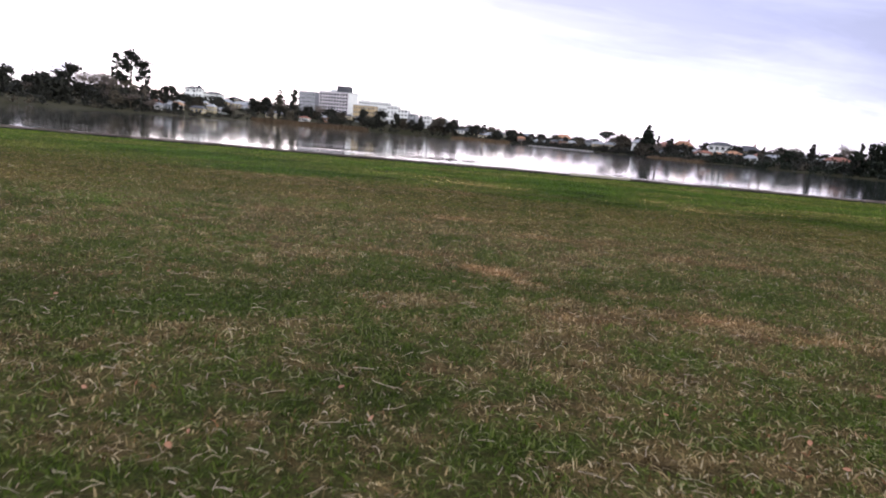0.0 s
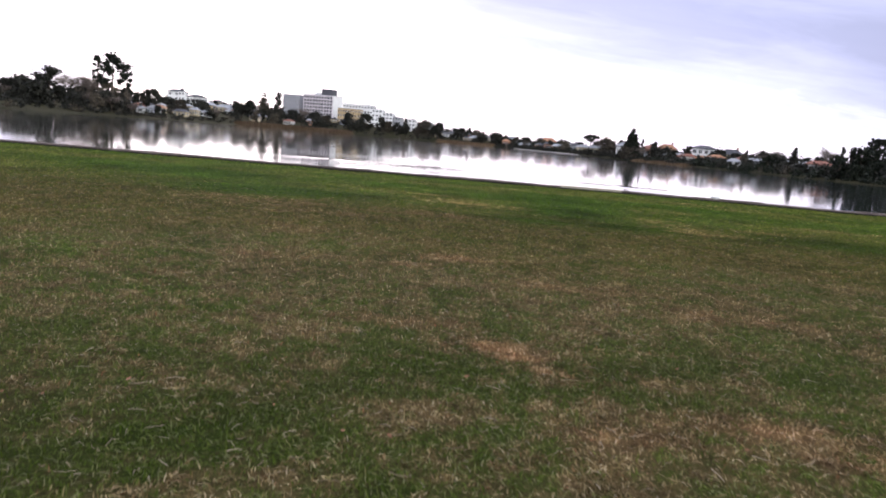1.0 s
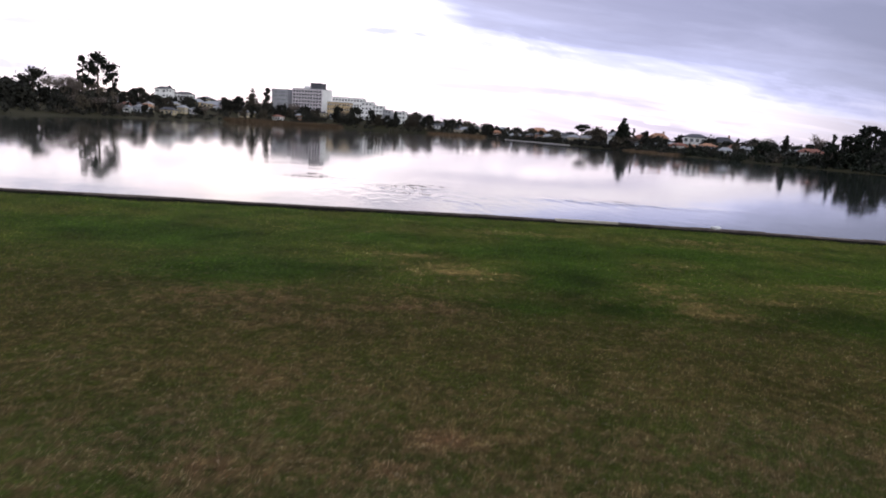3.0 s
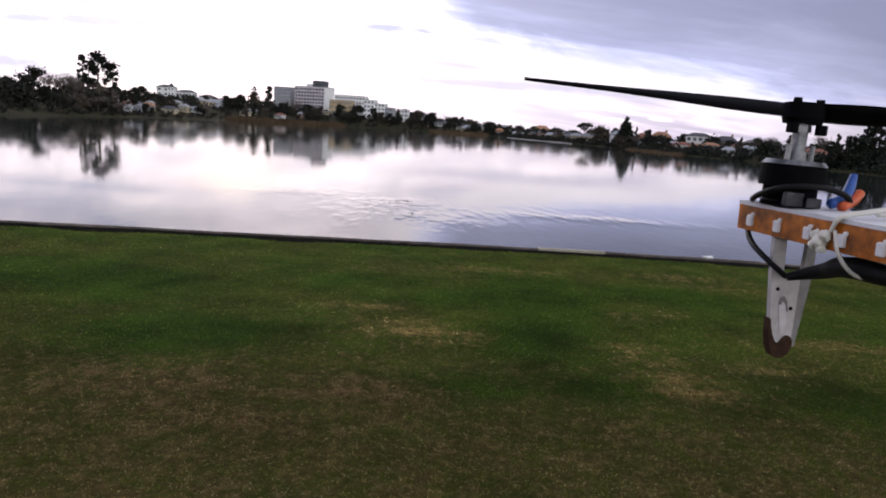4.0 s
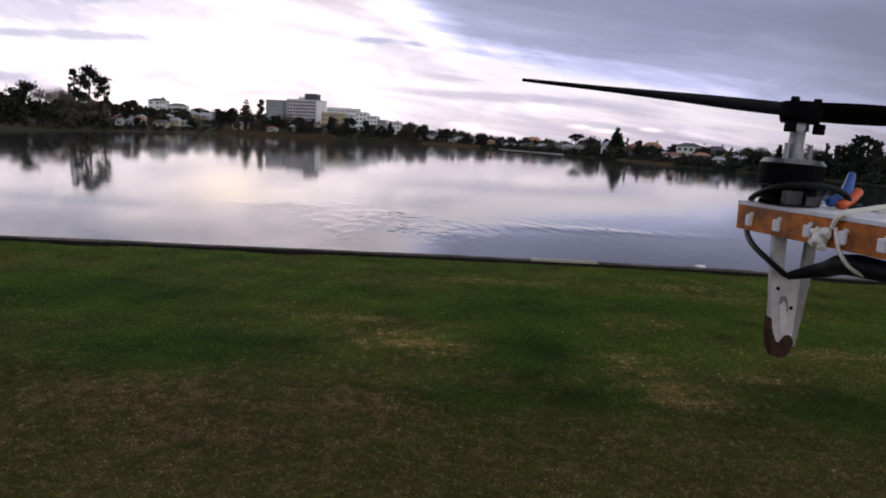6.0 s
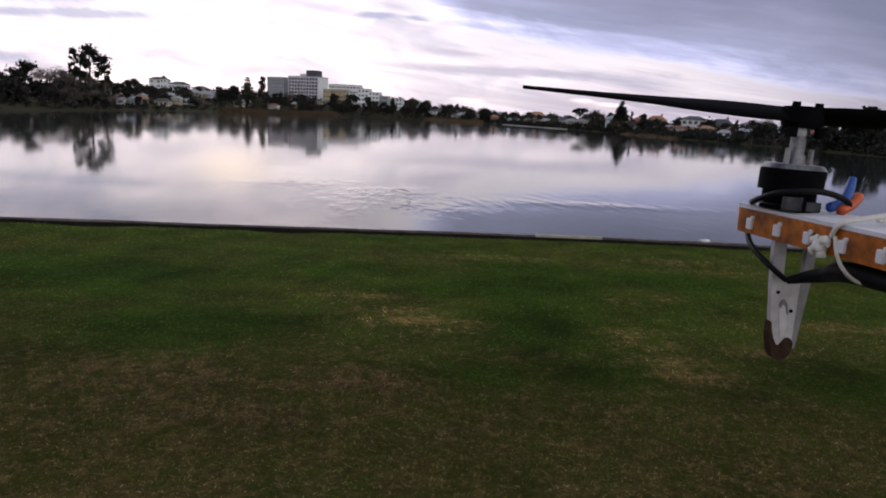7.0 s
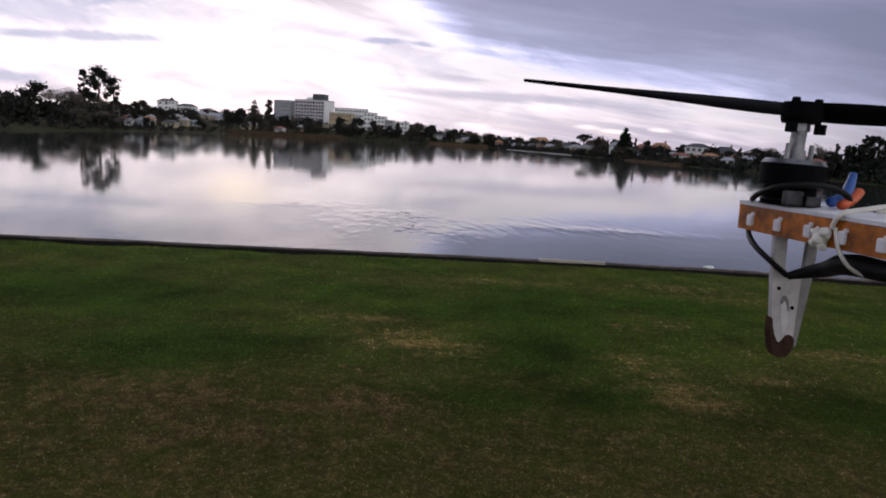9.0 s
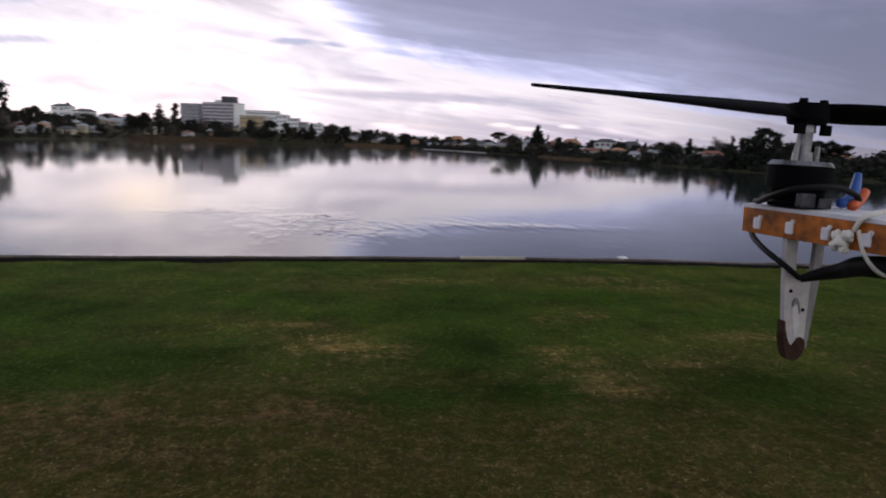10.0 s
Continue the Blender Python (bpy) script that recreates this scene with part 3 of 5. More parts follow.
def shore_gap(x, y):
    """Metres from the lake's far shoreline, negative on the water."""
    best, inside = 1e9, False
    ring = LAKE + [LAKE[0]]
    for (ax, ay), (bx, by) in zip(ring, ring[1:]):
        dx, dy = bx - ax, by - ay
        if not (ay == 14 and by == 14):
            k = min(max(((x - ax) * dx + (y - ay) * dy) / (dx * dx + dy * dy), 0), 1)
            best = min(best, math.hypot(x - ax - k * dx, y - ay - k * dy))
        if (ay > y) != (by > y) and x < ax + (y - ay) / dy * dx:
            inside = not inside
    return -best if inside else best


def land_z(x, y):
    """The height of the far shore's land."""
    g = shore_gap(x, y)
    if g < 0:
        return WATER_Z - min(0.9, 0.15 - 0.06 * g)
    k = min(max((30 - x) / 60, 0), 1)
    crest = 3.0 + 7.5 * k
    return WATER_Z + 0.75 * min(g / 6, 1) + crest * (1 - math.exp(-max(g - 6, 0) / 75))

# ---- ground, one sheet: lawn, bank, lake bed and the far shore ----
def ground_sheet():
    half = list(np.arange(0, 30, 0.3)) + list(np.arange(30, 60, 5)) + list(np.arange(60, 260, 8)) + [270, 320, 400, 600, 1000, 1800, 3000]
    xs = [-v for v in reversed(half[1:])] + half
    ss = [-600, -250, -100, -50, -30] + list(np.arange(-22, -0.9, 1.5)) + [-0.8, -0.35, -0.12, 0.0, 0.03, 0.46, 0.56, 1.5, 6] + list(np.arange(14, 640, 8)) + [700, 850, 1100, 1600, 2500, 4000]
    verts = []
    for s in ss:
        for x in xs:
            y = s + bank_y(x)
            wob = edge_bite(x) if -0.5 < s < 0.05 else 0.0
            if s < -0.5:
                z = float(lawn_z(y))
            elif s <= 0.0:
                z = -0.004 - 0.014 * (s == 0.0)
            elif s < 0.05:
                z = -0.10 + 0.02 * noise.noise((x * 1.7, 5.0, 0))
            elif s < 0.5:
                z = -0.13
            elif s < 0.6:
                z = -0.5
            else:
                z = land_z(x, y) if s > 2 else -0.8
            verts.append((x, y + wob, z))
    w = len(xs)
    faces = [(r * w + c, r * w + c + 1, (r + 1) * w + c + 1, (r + 1) * w + c) for r in range(len(ss) - 1) for c in range(w - 1)]
    return mesh_of("ground", verts, faces, MAT["turf"])


ground = tagged(new("ground", ground_sheet()), "mown park lawn, patchy green and straw-brown, down to the lake", "ground", kind="structure")

water_me = mesh_of("water", [(x, y, WATER_Z) for y in (13.0, 480.0) for x in (-175.0, 130.0)], [(0, 1, 3, 2)], MAT["water"])
for v in water_me.vertices:
    if v.co.y < 20:
        v.co.y = 12.6
water = tagged(new("water", water_me), "calm grey lake water mirroring clouds and trees", "lake", kind="structure")


# ---- grass blades ----
def blades(name, y0, y1, per_m2, tall, wide, seed, label):
    """Bent blades over the stretch of lawn from y0 to y1."""
    rng = np.random.default_rng(seed)
    reach = 0.78 * (y1 + 2.9) + 2.0
    n = int((y1 - y0) * 2 * reach * per_m2)
    x, y = rng.uniform(-reach, reach, n), rng.uniform(y0, y1, n) + rng.normal(0, 0.25, n)
    spots = np.arange(-61, 61.1, 0.2)
    edge = np.interp(x, spots, [bank_y(v) + edge_bite(v) for v in spots])
    keep = (np.abs(x - 0.2) + rng.random(n) ** 2 * 2.2 < 0.76 * (y + 2.9) + 1.9) & (y < edge - 0.03)
    # tufts: thin out where a coarse pattern is low
    tuft = np.sin(x * 9.1 + 2 * np.sin(y * 5.3)) * np.sin(y * 8.3 + 2 * np.sin(x * 6.1))
    keep &= rng.uniform(-1.3, 1, n) < tuft * 0.45 + 0.5
    x, y = x[keep], y[keep]
    n = len(x)
    h = tall * rng.uniform(0.45, 1.25, n)
    flat = rng.random(n) < 0.78
    az, lean = rng.uniform(0, 2 * np.pi, n), np.where(flat, rng.uniform(0.9, 1.7, n), rng.uniform(0.1, 0.8, n))
    face = az + np.pi / 2 + rng.uniform(-0.5, 0.5, n)
    w = wide * rng.uniform(0.5, 1.2, n)
    sx, sy = np.cos(face) * w / 2, np.sin(face) * w / 2
    cx, cy = np.cos(az), np.sin(az)
    z0 = lawn_z(y) + np.where(flat, rng.uniform(-0.003, 0.012, n), -0.004)
    mx, my, mz = x + cx * h * lean * 0.4, y + cy * h * lean * 0.4, z0 + h * np.where(flat, 0.26, 0.6)
    tx, ty, tz = x + cx * h * lean, y + cy * h * lean, z0 + h * np.where(flat, rng.uniform(0.0, 0.3, n), 1.0)
    v = np.stack([np.stack(p, -1) for p in ((x - sx, y - sy, z0), (x + sx, y + sy, z0), (mx - sx * 0.8, my - sy * 0.8, mz),
                                            (mx + sx * 0.8, my + sy * 0.8, mz), (tx, ty, tz))], 1).reshape(-1, 3)
    b = np.arange(n)[:, None] * 5
    f = np.concatenate([b + (0, 1, 3), b + (0, 3, 2), b + (2, 3, 4)], 1).reshape(-1, 3)
    return tagged(new(name, mesh_of(name, v, f, MAT["blades"])), label, "grass", kind="stuff")


blades("grass", -2.3, 0.6, 12500, 0.022, 0.0042, 1, "short mown grass, green mixed with dry straw")
blades("grass", 0.6, 3.5, 6000, 0.023, 0.0052, 2, "short mown grass, green mixed with dry straw")
blades("grass", 3.5, 8.0, 2000, 0.025, 0.008, 3, "short mown grass, green mixed with dry straw")
blades("grass", 8.0, 17.5, 720, 0.026, 0.016, 4, "greener short grass near the water's edge")


def straw_litter():
    """Loose dry stems lying on the lawn."""
    rng = np.random.default_rng(11)
    n = 4000
    y = -2.2 + 11 * rng.random(n) ** 1.5
    x = rng.uniform(-1, 1, n) * (0.72 * (y + 2.9) + 0.4)
    a, ln, w = rng.uniform(0, np.pi, n), 0.010 + 0.05 * rng.random(n) ** 2.6, rng.uniform(0.0005, 0.0013, n)
    dx, dy = np.cos(a) * ln / 2, np.sin(a) * ln / 2
    px, py = -np.sin(a) * w, np.cos(a) * w
    za, zb, zm = rng.uniform(0.010, 0.022, n), rng.uniform(0.010, 0.022, n), rng.uniform(0.014, 0.024, n)
    k = rng.uniform(-0.002, 0.002, n)
    ring = []
    for ex, ey, z, mid in ((-dx, -dy, za, 0), (0 * dx, 0 * dy, zm, 1), (dx, dy, zb, 0)):
        for c, s in ((1, 0), (-0.5, 0.87), (-0.5, -0.87)):
            ring.append(np.stack([x + ex + px * c + mid * k * np.cos(a + 1.57), y + ey + py * c + mid * k * np.sin(a + 1.57), z + w * s + lawn_z(y)], -1))
    v = np.stack(ring, 1).reshape(-1, 3)
    b = np.arange(n)[:, None] * 9
    f = [b + np.array((r + i, r + (i + 1) % 3, r + 3 + (i + 1) % 3, r + 3 + i)) for r in (0, 3) for i in range(3)]
    return mesh_of("straw", v, np.concatenate(f, 0), MAT["straw"])


tagged(new("straw", straw_litter()), "loose pale dry grass stems lying on the lawn", "straw", kind="stuff")


def fallen_leaves():
    bm = bmesh.new()
    rim = [(0, -0.03), (0.011, -0.018), (0.017, 0.0), (0.012, 0.017), (0, 0.032), (-0.012, 0.017), (-0.017, 0.0), (-0.011, -0.018)]
    top = [bm.verts.new((x, y, 0.006 * (abs(x) / 0.017) ** 1.5 + 0.004 * (y / 0.03) ** 2 + 0.0008)) for x, y in rim]
    low = [bm.verts.new((v.co.x, v.co.y, v.co.z - 0.0008)) for v in top]
    a, b = bm.verts.new((0, 0, 0.001)), bm.verts.new((0, 0, 0.0))
    for i in range(8):
        j = (i + 1) % 8
        bm.faces.new((top[i], top[j], a))
        bm.faces.new((low[j], low[i], b))
        bm.faces.new((top[j], top[i], low[i], low[j]))
    me = bpy.data.meshes.new("fallen_leaf")
    bm.to_mesh(me)
    bm.free()
    me.materials.append(MAT["dry_leaf"])
    rng = random.Random(5)
    for _ in range(110):
        y = -2.0 + 9 * rng.random() ** 1.3
        x = rng.uniform(-1, 1) * (0.66 * (y + 2.8) + 0.3)
        ob = new("fallen_leaf", me)
        k = rng.uniform(0.16, 0.38)
        ob.matrix_basis = pose(x, y, 0.019 + float(lawn_z(y)), rng.uniform(-25, 25), rng.uniform(-25, 25), rng.uniform(0, 360)) @ Matrix.Diagonal((k, k, k, 1))
        tagged(ob, "dry reddish-brown fallen leaf lying in the grass", "leaf", "fallen leaves on the lawn")


fallen_leaves()


# ---- timber edging along the water ----
def edging():
    top = tagged(new("trim"), "low weathered timber edging between lawn and lake", "edging", kind="structure")
    rng = random.Random(9)
    x = -34.0
    while x < 30:
        ln = rng.uniform(1.9, 3.1)
        pale = False
        if x < 2.8 < x + ln:
            ln = 2.8 - x if 2.8 - x > 0.4 else 0.4
        elif abs(x - 2.8) < 0.3:
            ln, pale = 1.78, True
        xa, xb = x, x + ln + 0.006
        ya, yb = bank_y(xa) + 0.34, bank_y(xb) + 0.34
        high = 0.078 if pale else rng.uniform(0.058, 0.082)
        bm = box_bm(-(xb - xa) / 2, (xb - xa) / 2, -0.045, 0.045 + 0.03 * pale, 0.012, high, bevel=0.008)
        ang = math.degrees(math.atan2(yb - ya, xb - xa))
        part("board", bm, MAT["new_timber" if pale else "timber"], top, "pale newer timber board" if pale else "",
             pose((xa + xb) / 2, (ya + yb) / 2, 0, rng.uniform(-3, 3), rng.uniform(-0.5, 0.5), ang))
        # added backing board: its near-black stands in for the shadow under the edging
        part("shadow_board", box_bm(-(xb - xa) / 2 - 0.01, (xb - xa) / 2, -0.02, 0.03, -0.42, 0.016, bevel=0.006), MAT["gap_shade_timber"], top, "added near-black lower board, the gap's shadow in its colour",
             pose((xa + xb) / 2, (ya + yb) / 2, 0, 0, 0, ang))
        x += ln


edging()


def scrap():
    bm = bmesh.new()
    bmesh.ops.create_icosphere(bm, subdivisions=2, radius=1.0)
    for v in bm.verts:
        k = 1 + 0.35 * noise.noise(v.co * 1.7)
        v.co = Vector((v.co.x * 0.17 * k, v.co.y * 0.07 * k, v.co.z * 0.045 * k))
    me = bpy.data.meshes.new("plastic_scrap")
    bm.to_mesh(me)
    bm.free()
    me.materials.append(MAT["scrap"])
    ob = new("plastic_scrap", me)
    ob.matrix_basis = pose(7.35, bank_y(7.35) + 0.33, 0.10, 0, 4, 10)
    tagged(ob, "crumpled white plastic scrap caught on the timber edging", "litter")


scrap()


# ---- trees ----
def quads(centres, size, rng):
    """Small leaf sprays: bent quads turned every way."""
    n = len(centres)
    a = rng.normal(size=(n, 3))
    a /= np.linalg.norm(a, axis=1)[:, None]
    b = np.cross(a, rng.normal(size=(n, 3)))
    b /= np.linalg.norm(b, axis=1)[:, None]
    s = (size * rng.uniform(0.5, 1.3, n))[:, None]
    a, b = a * s, b * s * 0.7
    v = np.stack([centres - a, centres - b * 0.8, centres + a, centres + b], 1).reshape(-1, 3)
    return v, np.arange(n * 4).reshape(-1, 4)


def clumps(spots, per, size, rng):
    """Leaves gathered in clumps; spots: rows of x, y, z, radius, flatness."""
    pts = []
    for x, y, z, r, flat in spots:
        n = max(int(per * r * r), 14)
        d = rng.normal(size=(n, 3))
        d /= np.linalg.norm(d, axis=1)[:, None]
        d *= (r * np.minimum(np.abs(rng.normal(0.25, 0.5, n)), 1.5))[:, None]
        d[:, 2] *= flat
        pts.append(d + (x, y, z))
    return quads(np.concatenate(pts), size, rng)


def stems(limbs, sides=5):
    """Tapered limbs; rows of start, end, radius at start, radius at end."""
    verts, faces = [], []
    for p, q, r0, r1 in limbs:
        p, q = Vector(p), Vector(q)
        d = (q - p).normalized()
        u = d.orthogonal().normalized()
        w = d.cross(u)
        base = len(verts)
        for c, r in ((p, r0), (q, r1)):
            for k in range(sides):
                an = 2 * math.pi * k / sides
                verts.append(c + (u * math.cos(an) + w * math.sin(an)) * r)
        faces += [(base + k, base + (k + 1) % sides, base + sides + (k + 1) % sides, base + sides + k) for k in range(sides)]
    return verts, faces


LOOKS = {
    "broad": ("dark_leaf", "dense dark evergreen tree on the far lake shore", "broadleaf_tree"),
    "pine": ("backlit_leaf", "tall old pine with clumped dark crown and bare trunk", "pine_tree"),
    "umbrella": ("backlit_leaf", "spreading flat-topped dark pine by the lake", "pine_tree"),
    "conifer": ("backlit_leaf", "dark cone-shaped conifer standing among houses", "conifer_tree"),
    "norfolk": ("olive_leaf", "tall tiered conifer with gaps between its branches", "conifer_tree"),
    "cypress": ("dark_leaf", "slim upright dark cypress by the lake", "cypress_tree"),
    "bare": ("twig", "leafless winter tree with pale grey twigs", "bare_tree"),
    "shrub": ("dark_leaf", "low dense dark shrub at the water's edge", "shrub"),
    "dense": ("backlit_leaf", "tall dense evergreen tree by the lake, coloured near-black as backlit", "broadleaf_tree"),
    "olive": ("olive_leaf", "rounded olive-green tree on the far lake shore", "broadleaf_tree"),
}


def tree(kind, x, y, tall, wide, seed):
    rng, rnd = np.random.default_rng(seed), random.Random(seed)
    limbs, spots, r = [], [], wide / 2
    per, leaf = (95.0, 0.30) if kind == "dense" else (58.0, 0.46)
    if kind in ("broad", "olive", "dense"):
        limbs.append(((0, 0, -0.3), (0, 0, tall * 0.45), 0.035 * tall, 0.02 * tall))
        for k in range(int(12 + 11 * max(tall / wide, 0.8))):
            an, rad = rnd.uniform(0, 6.28), r * rnd.uniform(0.1, 0.85)
            zz = 0.05 + 0.87 * (k + 0.5) / int(12 + 11 * max(tall / wide, 0.8))
            rad *= math.sin(math.pi * min(max(zz, 0.12), 0.96)) ** 0.5 if zz > 0.5 else 1
            cr = max(r * rnd.uniform(0.22, 0.42), 0.45)
            p = (rad * math.cos(an), rad * math.sin(an), min(tall * zz, tall - cr * 0.8))
            spots.append((*p, cr, 0.8))
            if k % 3 == 0:
                limbs.append(((0, 0, tall * 0.3), p, 0.014 * tall, 0.005 * tall))
        spots.append((0, 0, tall - r * 0.3, r * 0.32, 0.9))
    elif kind == "shrub":
        for k in range(14):
            cr = tall * rnd.uniform(0.2, 0.36)
            spots.append((rnd.uniform(-r, r) * 0.85, rnd.uniform(-0.3, 0.3) * wide, rnd.uniform(cr * 0.5, tall - cr), cr, 0.85))
        limbs.append(((0, 0, -0.3), (0.2, 0, tall * 0.5), 0.09, 0.05))
    elif kind == "pine":
        limbs.append(((0, 0, -0.4), (0.2, 0, tall * 0.55), 0.022 * tall, 0.016 * tall))
        limbs.append(((0.2, 0, tall * 0.55), (0, 0, tall * 0.93), 0.016 * tall, 0.006 * tall))
        for k in range(11):
            zz = 0.5 + 0.45 * k / 10
            an = k * 2.4 + rnd.uniform(-0.4, 0.4)
            rad = r * (0.95 - 0.75 * max(zz - 0.72, 0) / 0.28) * rnd.uniform(0.5, 1.0)
            p = (rad * math.cos(an), rad * math.sin(an), tall * zz + rnd.uniform(-0.3, 0.3))
            limbs.append(((0.1, 0, tall * (zz - 0.07)), p, 0.008 * tall, 0.003 * tall))
            spots.append((*p, min(max(wide * 0.2, 0.9), 1.75) * rnd.uniform(0.85, 1.3), 0.8))
        spots.append((0, 0, tall - 0.9, 1.3, 0.9))
    elif kind == "umbrella":
        limbs.append(((0, 0, -0.3), (0.15, 0, tall * 0.6), 0.03 * tall, 0.02 * tall))
        for k in range(12):
            an, rad = k * 2.4, r * math.sqrt((k + 0.5) / 12) * 0.85
            cr = max(wide * 0.15, 0.4) * rnd.uniform(0.8, 1.2)
            p = (rad * math.cos(an), rad * math.sin(an), tall - cr * 0.6 - 0.22 * tall * (rad / r) ** 2 * rnd.uniform(0.6, 1.5))
            limbs.append(((0.15, 0, tall * 0.55), p, 0.012 * tall, 0.004 * tall))
            spots.append((*p, cr, 0.6))
    elif kind == "norfolk":
        limbs.append(((0, 0, -0.3), (0, 0, tall * 0.98), 0.022 * tall, 0.004 * tall))
        for k in range(9):
            zz = 0.22 + 0.76 * k / 8
            rad = r * (1.06 - zz) ** 0.7 * rnd.uniform(0.85, 1.1)
            for j in range(7):
                an = j * 0.9 + k * 0.5 + rnd.uniform(-0.3, 0.3)
                reach, sag = rad * rnd.uniform(0.65, 1.15), rnd.uniform(-0.035, 0.03) * tall
                for q in (reach * 0.45, reach * 0.85):
                    p = (q * math.cos(an), q * math.sin(an), tall * zz + sag * q / rad)
                    spots.append((*p, max(rad * rnd.uniform(0.30, 0.48), 0.45), 0.42))
                limbs.append(((0, 0, tall * zz), p, 0.006 * tall, 0.002 * tall))
    elif kind == "conifer":
        limbs.append(((0, 0, -0.3), (0, 0, tall * 0.97), 0.022 * tall, 0.004 * tall))
        for k in range(15):
            zz = 0.12 + 0.86 * k / 14
            rad = r * (1.05 - zz) ** 0.7 * rnd.uniform(0.75, 1.12)
            for j in range(6 if k < 12 else 3):
                an = j * 1.05 + k * 0.6
                q = rad * 0.66
                p = (q * math.cos(an), q * math.sin(an), tall * (zz - 0.02))
                limbs.append(((0, 0, tall * zz), p, 0.006 * tall, 0.002 * tall))
                spots.append((*p, max(rad * 0.42, 0.22), 0.55))
    elif kind == "cypress":
        limbs.append(((0, 0, -0.3), (0, 0, tall * 0.9), 0.03 * tall, 0.006 * tall))
        for k in range(16):
            zz = 0.08 + 0.9 * k / 15
            cr = r * (0.75 if zz < 0.6 else 0.75 * (1.12 - zz) / 0.52) * rnd.uniform(0.8, 1.15)
            spots.append((rnd.uniform(-0.3, 0.3) * r, rnd.uniform(-0.3, 0.3) * r, tall * zz, max(cr, 0.2), 1.3))
    if kind == "bare":
        limbs.append(((0, 0, -0.3), (0, 0, tall * 0.35), 0.03 * tall, 0.022 * tall))
        tips = []
        for k in range(8):
            an, q = k * 0.785 + rnd.uniform(-0.3, 0.3), Vector((0, 0, tall * rnd.uniform(0.24, 0.36)))
            e = Vector((r * 0.55 * math.cos(an), r * 0.55 * math.sin(an), tall * rnd.uniform(0.55, 0.72)))
            limbs.append((q, e, 0.013 * tall, 0.007 * tall))
            tips.append((q, e))
        twig = []
        for q, e in tips:
            for j in range(9):
                s = q.lerp(e, rnd.uniform(0.45, 1.0))
                o = Vector((rnd.gauss(0, 0.35) * r, rnd.gauss(0, 0.35) * r, tall * rnd.uniform(0.05, 0.28)))
                t2 = s + o
                t2.z = min(t2.z, tall * 0.98)
                twig.append((s, t2, 0.004 * tall, 0.0022 * tall))
                for i in range(11):
                    u = s.lerp(t2, rnd.uniform(0.3, 1.0))
                    twig.append((u, u + Vector((rnd.gauss(0, 0.16) * r, rnd.gauss(0, 0.16) * r, tall * rnd.uniform(0.0, 0.11))), 0.0032 * tall, 0.0016 * tall))
    look_key, label, name = LOOKS[kind]
    base = land_z(x, y)
    top = thing(name, pose(x, y, base, 0, 0, rnd.uniform(0, 360)), label, "shrub" if kind == "shrub" else "tree", "trees round the lake")
    v, f = stems(limbs)
    child("trunk", mesh_of("trunk", v, f, MAT["bark"], True), top)
    if kind == "bare":
        v, f = stems(twig, 3)
    else:
        v, f = clumps(spots, per, leaf, rng)
    child("crown", mesh_of("crown", v, f, MAT[look_key]), top)
    return top


# kind, x, y, height, spread
LEFT_SHORE = [
    ("broad", -136.2, 214, 5.6, 9.0),
    ("broad", -126.9, 215, 5.4, 8.0),
    ("broad", -138.0, 212, 6.5, 9.3),
    ("broad", -129.9, 212, 10.8, 9.7),
    ("bare", -141.5, 240, 9.8, 9.3),
    ("bare", -139.1, 245, 11.2, 12.0),
    ("bare", -137.5, 250, 10.7, 8.4),
    ("shrub", -127.9, 225, 4.8, 13.3),
    ("pine", -118.7, 220, 17.1, 4.1),
    ("pine", -114.3, 221, 18.7, 9.0),
    ("pine", -110.4, 223, 16.5, 4.5),
    ("shrub", -114.3, 218, 7.1, 7.4),
    ("shrub", -111.8, 222, 6.1, 7.5),
    ("broad", -136.3, 300, 9.9, 8.6),
    ("olive", -142.3, 300, 7.0, 7.6),
    ("broad", -139.6, 320, 7.0, 7.0),
    ("broad", -139.1, 345, 2.3, 10.5),
    ("olive", -131.5, 350, 2.8, 8.9),
    ("broad", -123.7, 400, 10.0, 10.8),
    ("bare", -112.5, 217, 6.2, 7.5),
    ("bare", -118.2, 216, 5.4, 6.0),
    ("bare", -107.5, 221, 5.0, 6.0),
    ("broad", -167.0, 434, 4.6, 6.5),
    ("broad", -158.5, 440, 6.2, 6.5),
    ("olive", -151.5, 438, 5.6, 6.0),
    ("broad", -176.5, 432, 3.8, 6.5),
    ("broad", -164.0, 400, 4.6, 7.5),
    ("broad", -152.0, 402, 5.0, 7.0),
    ("broad", -130.7, 398, 8.4, 8.7),
]
FAR_SHORE = [
    ("norfolk", -118.4, 410, 15.2, 10.5),
    ("broad", -111.2, 415, 17.2, 8.4),
    ("bare", -100.7, 440, 10.6, 9.7),
    ("broad", -107.4, 435, 7.6, 8.8),
    ("broad", -93.5, 446, 8.2, 9.8),
    ("broad", -73.8, 450, 10.5, 9.9),
    ("broad", -61.0, 452, 11.2, 13.0),
    ("broad", -51.0, 454, 10.2, 10.0),
    ("cypress", -35.3, 456, 10.8, 4.6),
    ("broad", -40.4, 455, 7.4, 8.5),
    ("olive", -21.8, 458, 11.4, 12.4),
    ("broad", -12.9, 456, 11.3, 10.8),
    ("broad", -0.6, 470, 7.1, 5.6),
    ("olive", 13.2, 470, 5.8, 9.5),
    ("broad", 25.6, 432, 8.0, 14.6),
]
